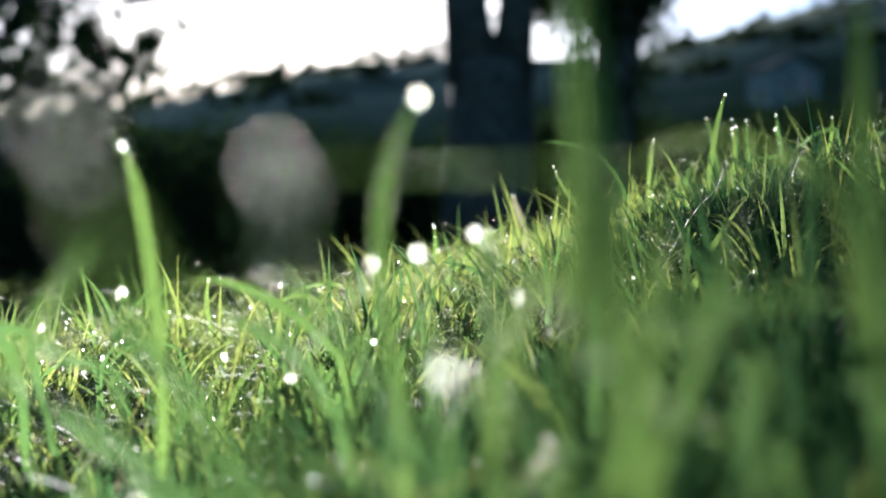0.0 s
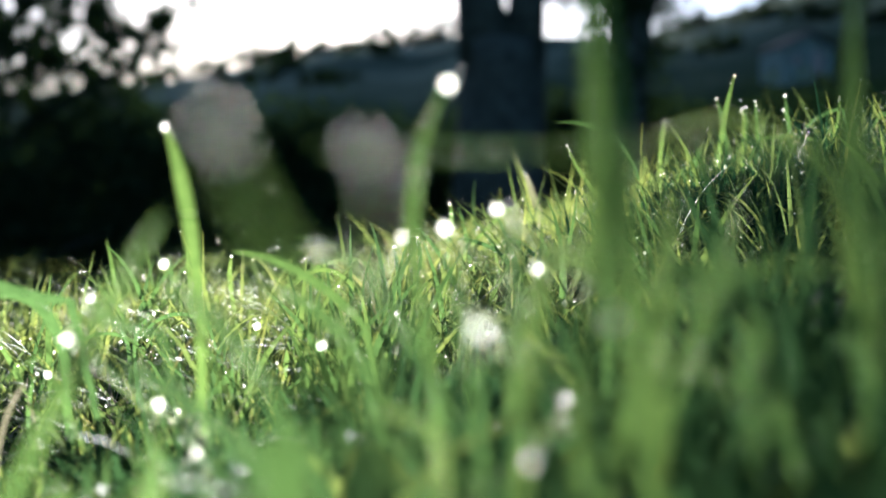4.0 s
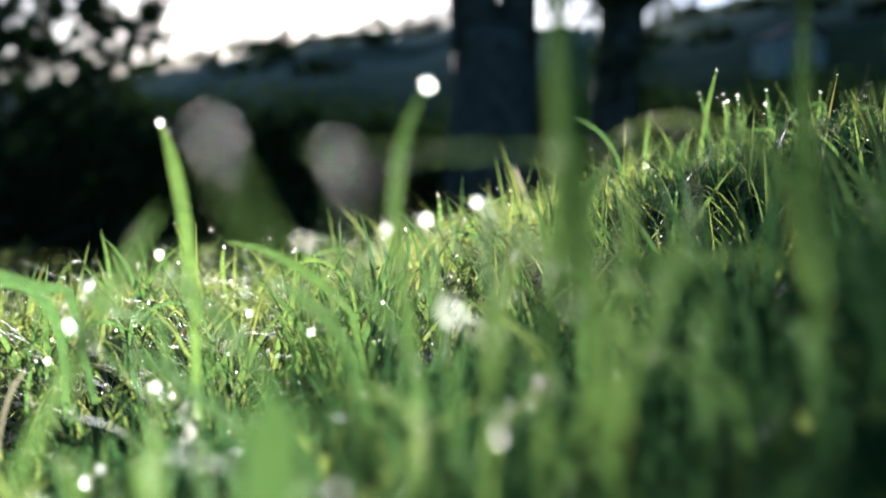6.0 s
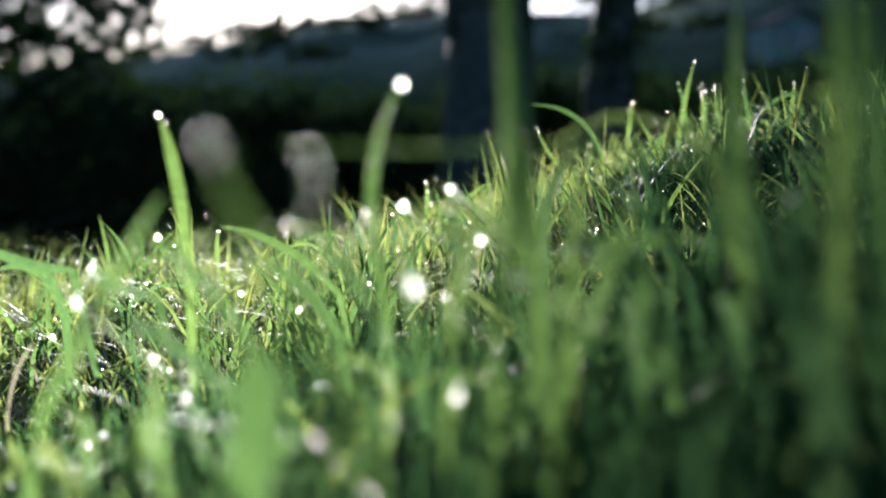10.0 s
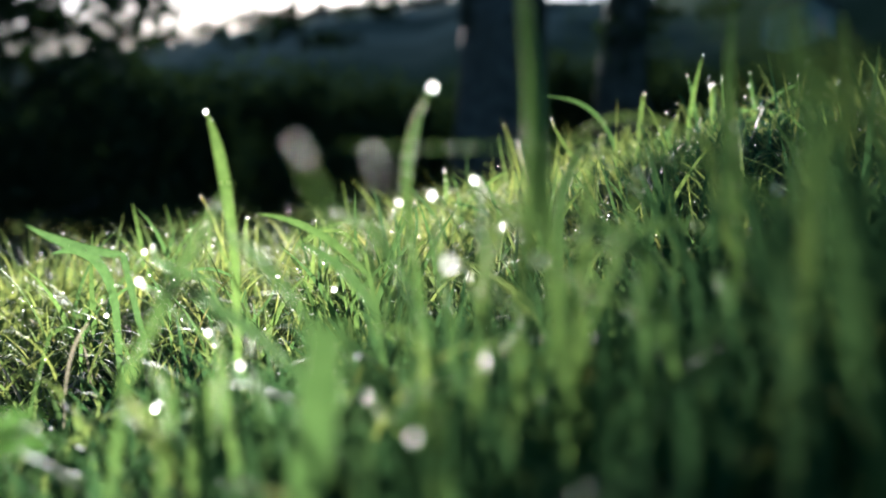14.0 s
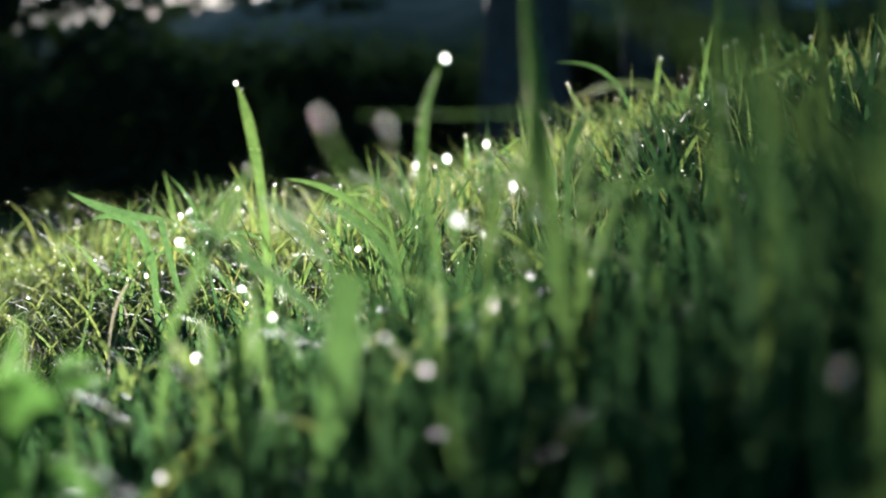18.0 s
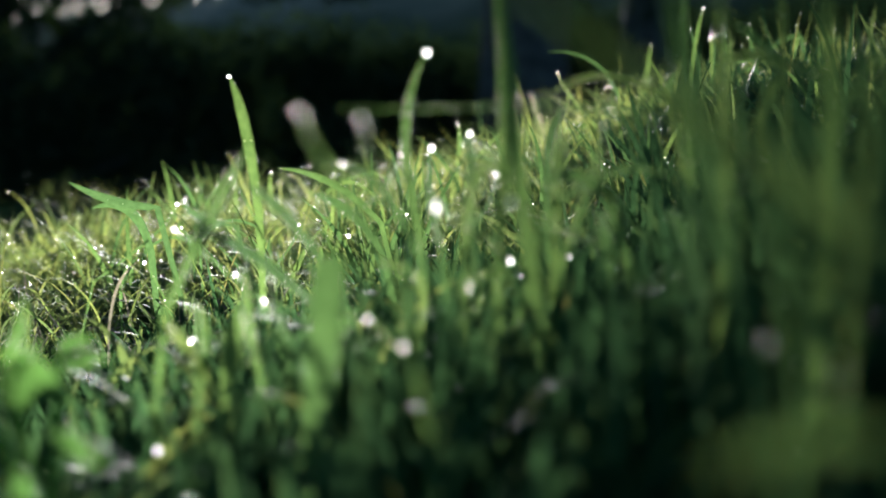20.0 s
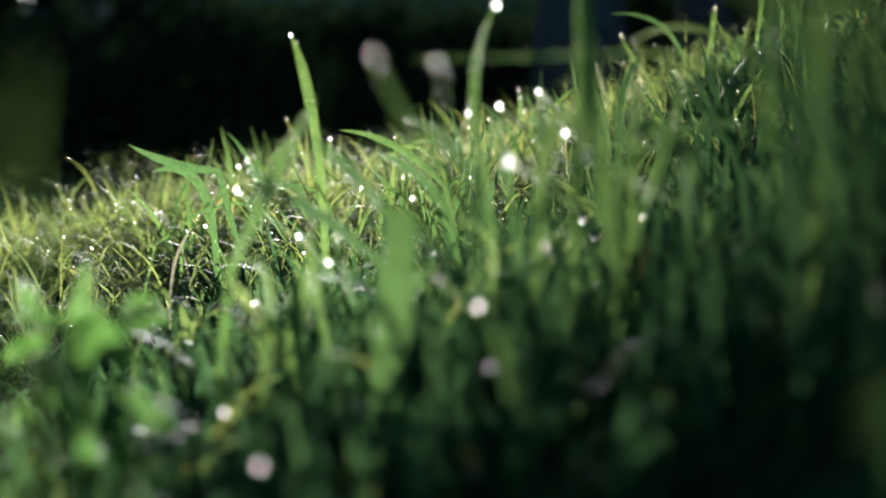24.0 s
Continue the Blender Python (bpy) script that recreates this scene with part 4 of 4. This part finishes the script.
hero_blade("grass_shoot", "slender green grass blade on the mound", [(0.1770, 0.7900, 0.1066), (0.1765, 0.7900, 0.1182), (0.1655, 0.7900, 0.1294)], 3.6, 0)
hero_blade("grass_shoot", "slender green grass blade on the mound", [(0.2290, 0.8000, 0.1298), (0.2194, 0.8000, 0.1164), (0.2101, 0.8000, 0.0951)], 3.9, 0)
hero_blade("grass_shoot", "slender green grass blade on the mound", [(0.1867, 0.8000, 0.1297), (0.1946, 0.8000, 0.1105), (0.2024, 0.8000, 0.0912)], 3.6, 0)
hero_blade("grass_shoot", "slender green grass blade on the mound", [(0.2473, 0.8100, 0.1340), (0.2397, 0.8100, 0.1145), (0.2321, 0.8100, 0.0950)], 4.0, 0)
hero_blade("grass_shoot", "slender green grass blade on the mound", [(0.1579, 0.8000, 0.1219), (0.1687, 0.8000, 0.1067), (0.1755, 0.8000, 0.0911)], 3.6, 0)
hero_blade("grass_shoot", "slender green grass blade on the mound", [(0.1712, 0.8600, 0.1640), (0.1730, 0.8600, 0.1475), (0.1764, 0.8600, 0.1310)], 3.5, 0)
hero_blade("grass_shoot", "slender green grass blade on the mound", [(0.2557, 0.8600, 0.1518), (0.2508, 0.8600, 0.1353), (0.2499, 0.8600, 0.1188)], 3.5, 0)
hero_blade("grass_shoot", "slender green grass blade on the mound", [(-0.0376, 0.7000, 0.0997), (-0.0359, 0.7000, 0.0912), (-0.0342, 0.7000, 0.0759)], 2.3, 2)
hero_blade("grass_shoot", "slender green grass blade on the mound", [(-0.0240, 0.7000, 0.1049), (-0.0206, 0.7000, 0.0939), (-0.0240, 0.7000, 0.0794)], 2.3, 2)
hero_blade("grass_shoot", "slender green grass blade on the mound", [(-0.0841, 0.6000, 0.0805), (-0.0664, 0.6000, 0.1011), (-0.0488, 0.6000, 0.0748)], 2.0, 1)
hero_blade("grass_shoot", "slender green grass blade on the mound", [(-0.1755, 0.6000, 0.0626), (-0.1673, 0.6000, 0.0537), (-0.1682, 0.6000, 0.0331)], 2.0, 2)
hero_blade("grass_shoot", "slender green grass blade on the mound", [(-0.1652, 0.6000, 0.0508), (-0.1511, 0.6000, 0.0745), (-0.1283, 0.6000, 0.0627)], 1.8, 1)
hero_blade("grass_shoot", "slender green grass blade on the mound", [(-0.1816, 0.5000, 0.0477), (-0.1871, 0.5000, 0.0391), (-0.1854, 0.5000, 0.0153)], 1.9, 2)
hero_blade("grass_shoot", "fine grass blade tipped with a bright dewdrop", [(-0.0982, 0.2800, 0.0830), (-0.0891, 0.2820, 0.0745), (-0.0659, 0.2760, 0.0568)], 0.7, 2)
hero_blade("grass_shoot", "fine grass blade tipped with a bright dewdrop", [(-0.1208, 0.3750, 0.0877), (-0.1244, 0.3770, 0.0768), (-0.1584, 0.3710, 0.0540)], 0.7, 2)
hero_blade("grass_shoot", "fine grass blade tipped with a bright dewdrop", [(-0.1432, 0.3990, 0.0596), (-0.1362, 0.4010, 0.0481), (-0.1261, 0.3950, 0.0238)], 0.7, 2)
hero_blade("grass_shoot", "fine grass blade tipped with a bright dewdrop", [(-0.0789, 0.2940, 0.0648), (-0.0712, 0.2960, 0.0559), (-0.0543, 0.2900, 0.0374)], 0.7, 2)
hero_blade("grass_shoot", "fine grass blade tipped with a bright dewdrop", [(-0.0602, 0.2490, 0.0603), (-0.0634, 0.2510, 0.0524), (-0.0903, 0.2450, 0.0364)], 0.7, 2)
hero_blade("grass_shoot", "fine grass blade tipped with a bright dewdrop", [(-0.0437, 0.3640, 0.0735), (-0.0324, 0.3660, 0.0630), (-0.0031, 0.3600, 0.0406)], 0.7, 2)
hero_blade("grass_shoot", "fine grass blade tipped with a bright dewdrop", [(-0.0941, 0.3640, 0.0993), (-0.0872, 0.3660, 0.0889), (-0.0771, 0.3600, 0.0666)], 0.7, 2)
hero_blade("grass_shoot", "fine grass blade tipped with a bright dewdrop", [(-0.0146, 0.2800, 0.1087), (-0.0159, 0.2820, 0.1003), (-0.0367, 0.2760, 0.0826)], 0.7, 2)
hero_blade("grass_shoot", "fine grass blade tipped with a bright dewdrop", [(-0.0043, 0.3010, 0.1111), (0.0050, 0.3030, 0.1022), (0.0283, 0.2970, 0.0833)], 0.7, 2)
hero_blade("grass_shoot", "fine grass blade tipped with a bright dewdrop", [(0.0101, 0.3170, 0.1163), (0.0210, 0.3190, 0.1070), (0.0506, 0.3130, 0.0873)], 0.7, 2)
hero_blade("grass_shoot", "fine grass blade tipped with a bright dewdrop", [(0.0195, 0.2940, 0.1008), (0.0197, 0.2960, 0.0920), (0.0054, 0.2900, 0.0735)], 0.7, 2)
hero_blade("grass_shoot", "fine grass blade tipped with a bright dewdrop", [(0.0024, 0.1600, 0.0961), (0.0089, 0.1620, 0.0909), (0.0267, 0.1560, 0.0794)], 0.7, 2)
hero_blade("grass_shoot", "fine grass blade tipped with a bright dewdrop", [(0.0223, 0.1600, 0.0972), (0.0302, 0.1620, 0.0918), (0.0544, 0.1560, 0.0805)], 0.7, 2)
hero_blade("grass_shoot", "fine grass blade tipped with a bright dewdrop", [(0.0106, 0.1810, 0.0717), (0.0052, 0.1830, 0.0657), (-0.0274, 0.1770, 0.0533)], 0.7, 2)
hero_blade("grass_shoot", "fine grass blade tipped with a bright dewdrop", [(-0.0163, 0.1600, 0.0665), (-0.0113, 0.1620, 0.0611), (0.0001, 0.1560, 0.0497)], 0.7, 2)
hero_blade("grass_shoot", "fine grass blade tipped with a bright dewdrop", [(0.0818, 0.3640, 0.0659), (0.0903, 0.3660, 0.0554), (0.1071, 0.3600, 0.0330)], 0.7, 2)
hero_blade("grass_shoot", "fine grass blade tipped with a bright dewdrop", [(-0.0743, 0.4250, 0.0747), (-0.0758, 0.4270, 0.0626), (-0.1037, 0.4210, 0.0370)], 0.7, 2)
hero_blade("grass_shoot", "fine grass blade tipped with a bright dewdrop", [(-0.1400, 0.5070, 0.0670), (-0.1272, 0.5090, 0.0527), (-0.0991, 0.5030, 0.0228)], 0.7, 2)
hero_blade("grass_shoot", "fine grass blade tipped with a bright dewdrop", [(-0.0752, 0.5070, 0.0712), (-0.0670, 0.5090, 0.0569), (-0.0575, 0.5030, 0.0270)], 0.7, 2)
hero_blade("grass_shoot", "fine grass blade tipped with a bright dewdrop", [(0.0234, 0.2490, 0.0728), (0.0218, 0.2510, 0.0651), (0.0013, 0.2450, 0.0489)], 0.7, 2)
hero_blade("grass_shoot", "fine grass blade tipped with a bright dewdrop", [(-0.1315, 0.4120, 0.0138), (-0.1213, 0.4140, 0.0018), (-0.0987, 0.4080, -0.0231)], 0.7, 2)
hero_blade("grass_shoot", "fine grass blade tipped with a bright dewdrop", [(-0.0249, 0.4710, 0.0763), (-0.0124, 0.4730, 0.0629), (0.0162, 0.4670, 0.0350)], 0.7, 2)
hero_blade("grass_shoot", "fine grass blade tipped with a bright dewdrop", [(0.0813, 0.5070, 0.1003), (0.0837, 0.5090, 0.0861), (0.0681, 0.5030, 0.0562)], 0.7, 2)
hero_blade("grass_shoot", "fine grass blade tipped with a bright dewdrop", [(0.1141, 0.5070, 0.1030), (0.1240, 0.5090, 0.0888), (0.1400, 0.5030, 0.0590)], 0.7, 2)
hero_blade("grass_shoot", "fine grass blade tipped with a bright dewdrop", [(0.0835, 0.2940, 0.0529), (0.0929, 0.2960, 0.0440), (0.1163, 0.2900, 0.0254)], 0.7, 2)
hero_blade("grass_shoot", "fine grass blade tipped with a bright dewdrop", [(0.0796, 0.4400, 0.0525), (0.0768, 0.4420, 0.0399), (0.0428, 0.4360, 0.0134)], 0.7, 2)
hero_blade("grass_shoot", "soft green grass blade with a dewdrop at its tip", [(-0.0326, -0.0500, 0.1134), (-0.0331, -0.0500, 0.1102), (-0.0347, -0.0500, 0.0974)], 0.8, 0)

# branching weed stem with narrow leaves
weed = new("weed")
tagged(weed, "branching green weed stem with narrow dewy leaves", "weed")
weed_count = 0


def weed_part(points, width):
    global weed_count
    stem = weed_count == 1
    v, f, uv, line = ribbon(points, width, root=stem, twist=0.2)
    ob = linked("stem" if stem else "leaf", v, f, BLADE, weed, uv)
    for k in (2, 5, 8):
        drop(ob, line[k], rng.uniform(0.0003, 0.0006))
    weed_count += 1


weed_part([(0.0860, 0.2000, 0.1356), (0.0965, 0.2000, 0.1389), (0.1037, 0.2000, 0.1331)], 3.2)
weed_part([(0.1009, 0.2000, 0.1573), (0.1029, 0.2000, 0.1601), (0.1040, 0.2000, 0.0985)], 2.0)
weed_part([(0.0992, 0.2000, 0.0986), (0.0936, 0.2000, 0.1266), (0.1032, 0.2000, 0.1306)], 3.7)
weed_part([(0.0881, 0.2000, 0.1468), (0.0953, 0.2000, 0.1416), (0.1041, 0.2000, 0.1331)], 2.3)
weed_part([(0.1201, 0.2000, 0.1185), (0.1157, 0.2000, 0.1312), (0.1049, 0.2000, 0.1339)], 2.9)


# ---- broad-leaved weed at the foot of the bank ----
broad = new("broadleaf_weed")
WEED_FOOT = Vector((-0.088, 0.115, 0.0))
WEED_FOOT.z = float(soil(WEED_FOOT.x, WEED_FOOT.y)) - 0.004
broad.location = WEED_FOOT
tagged(broad, "low weed with oval bright green leaves in the grass", "weed")


def broad_leaf(base, tip, width):
    """An oval leaf with a sunk midrib on a thin stalk from the plant's foot."""
    base, tip = Vector(base) - WEED_FOOT, Vector(tip) - WEED_FOOT
    bm = bmesh.new()
    tube(bm, [Vector((base.x * 0.1, base.y * 0.1, 0)), Vector((base.x * 0.6, base.y * 0.6, base.z * 0.65)), base], [0.0009, 0.0007, 0.0006], 6)
    stalk = part("stalk", bm, CLOVER, broad)
    way = tip - base
    length = way.length
    way.normalize()
    side = way.cross(Vector((rng.uniform(-0.3, 0.3), -1.0, rng.uniform(0.3, 0.9)))).normalized()
    norm = side.cross(way)
    if norm.z < 0:
        norm = -norm
    rows, cols, verts, faces = 9, 5, [], []
    for k in range(rows):
        q = k / (rows - 1)
        half = width * 0.5 * math.sin(math.pi * min(0.985, 0.02 + q) ** 0.8) + 0.0001
        mid = base + way * length * q + norm * length * 0.14 * math.sin(math.pi * q)
        for c in range(cols):
            e = 2.0 * c / (cols - 1) - 1.0
            verts.append((mid + side * half * e + norm * half * (0.28 * abs(e) + 0.05 * math.sin(q * 17 + e * 4)))[:])
    for k in range(rows - 1):
        for c in range(cols - 1):
            a = k * cols + c
            faces.append([a, a + 1, a + cols + 1, a + cols])
    leaf = linked("leaf", verts, faces, CLOVER, stalk)
    edge = np.array([verts[k * cols + c] for k in range(2, 8) for c in (0, 4)])
    tagged(beads("dew", edge + rng.normal(0, 0.0003, edge.shape), rng.uniform(0.0001, 0.0003, len(edge)), (BEAD_V, BEAD_F), stalk), kind="stuff")
    return leaf


broad_leaf((-0.1043, 0.1300, 0.0602), (-0.0960, 0.1260, 0.0781), 0.0043)
broad_leaf((-0.0990, 0.1200, 0.0598), (-0.0813, 0.1160, 0.0539), 0.0124)
broad_leaf((-0.0970, 0.1500, 0.0592), (-0.0844, 0.1460, 0.0636), 0.0052)
broad_leaf((-0.0926, 0.1400, 0.0575), (-0.0782, 0.1360, 0.0605), 0.0056)
broad_leaf((-0.1003, 0.1200, 0.0611), (-0.1117, 0.1160, 0.0645), 0.0052)
broad_leaf((-0.1073, 0.1300, 0.0567), (-0.1183, 0.1260, 0.0520), 0.0057)
broad_leaf((-0.0963, 0.1000, 0.0572), (-0.0927, 0.0960, 0.0483), 0.0056)
broad_leaf((-0.0993, 0.1000, 0.0474), (-0.1041, 0.0960, 0.0434), 0.0049)
broad_leaf((-0.0781, 0.0900, 0.0521), (-0.0653, 0.0860, 0.0461), 0.0058)
broad_leaf((-0.0963, 0.1200, 0.0598), (-0.0878, 0.1160, 0.0682), 0.0047)
broad_leaf((-0.0868, 0.0900, 0.0450), (-0.0797, 0.0860, 0.0390), 0.0051)
broad_leaf((-0.1154, 0.1400, 0.0605), (-0.1175, 0.1360, 0.0696), 0.0048)

# ---- tufts whose blades can be told apart ----
KINDS, KINDS_SHADED = [], []
for q in range(7):
    v, f, uv, _, _ = strips(np.zeros(1), np.zeros(1), np.array([0.05 + 0.008 * q]), np.array([0.0028 + 0.0002 * q]), np.zeros(1), np.array([0.08 + 0.05 * (q % 3)]),
                            np.array([0.3 + 0.25 * (q % 4)]), np.array([0.2 * q - 0.6]), 8)
    v = v - np.array([0, 0, float(soil(0, 0))])
    ob = linked("blade", v, f, BLADE, None, uv)
    KINDS.append(ob.data)
    # second copy of each blade in the shade-coloured leaf
    shaded_blade = ob.data.copy()
    shaded_blade.materials[0] = SHADED_GRASS
    KINDS_SHADED.append(shaded_blade)
    bpy.data.objects.remove(ob)
for q in range(106):
    if q >= 50:
        # tufts in the near sward, taller up the bank, with shade in their colour
        x, y = rng.uniform(-0.1, 0.22), rng.uniform(0.1, 0.44)
        s = 0.58 if x < -0.02 else 0.72 if x < 0.08 else 1.15
    elif q < 22:
        x, y, s = rng.uniform(-0.16, 0.2), rng.uniform(0.5, 0.75), 0.95
    else:
        x, y, s = rng.uniform(-0.25, 0.3), rng.uniform(0.55, 1.0), 1.0
    tuft = new("grass_tuft")
    tuft.location = (x, y, float(soil(x, y)))
    tagged(tuft, "small tuft of green grass blades wet with dew", "grass tuft", "grass tufts in the sward")
    for j in range(6):
        ob = new("blade", (KINDS if q < 50 else KINDS_SHADED)[int(rng.integers(0, 7))])
        ob.parent = tuft
        ob.matrix_basis = Matrix.LocRotScale((*rng.normal(0, 0.007, 2), 0.0), Euler((rng.normal(0, 0.12), rng.normal(0, 0.12), rng.uniform(0, 6.28))), (s, s, s * rng.uniform(0.7, 1.2)))
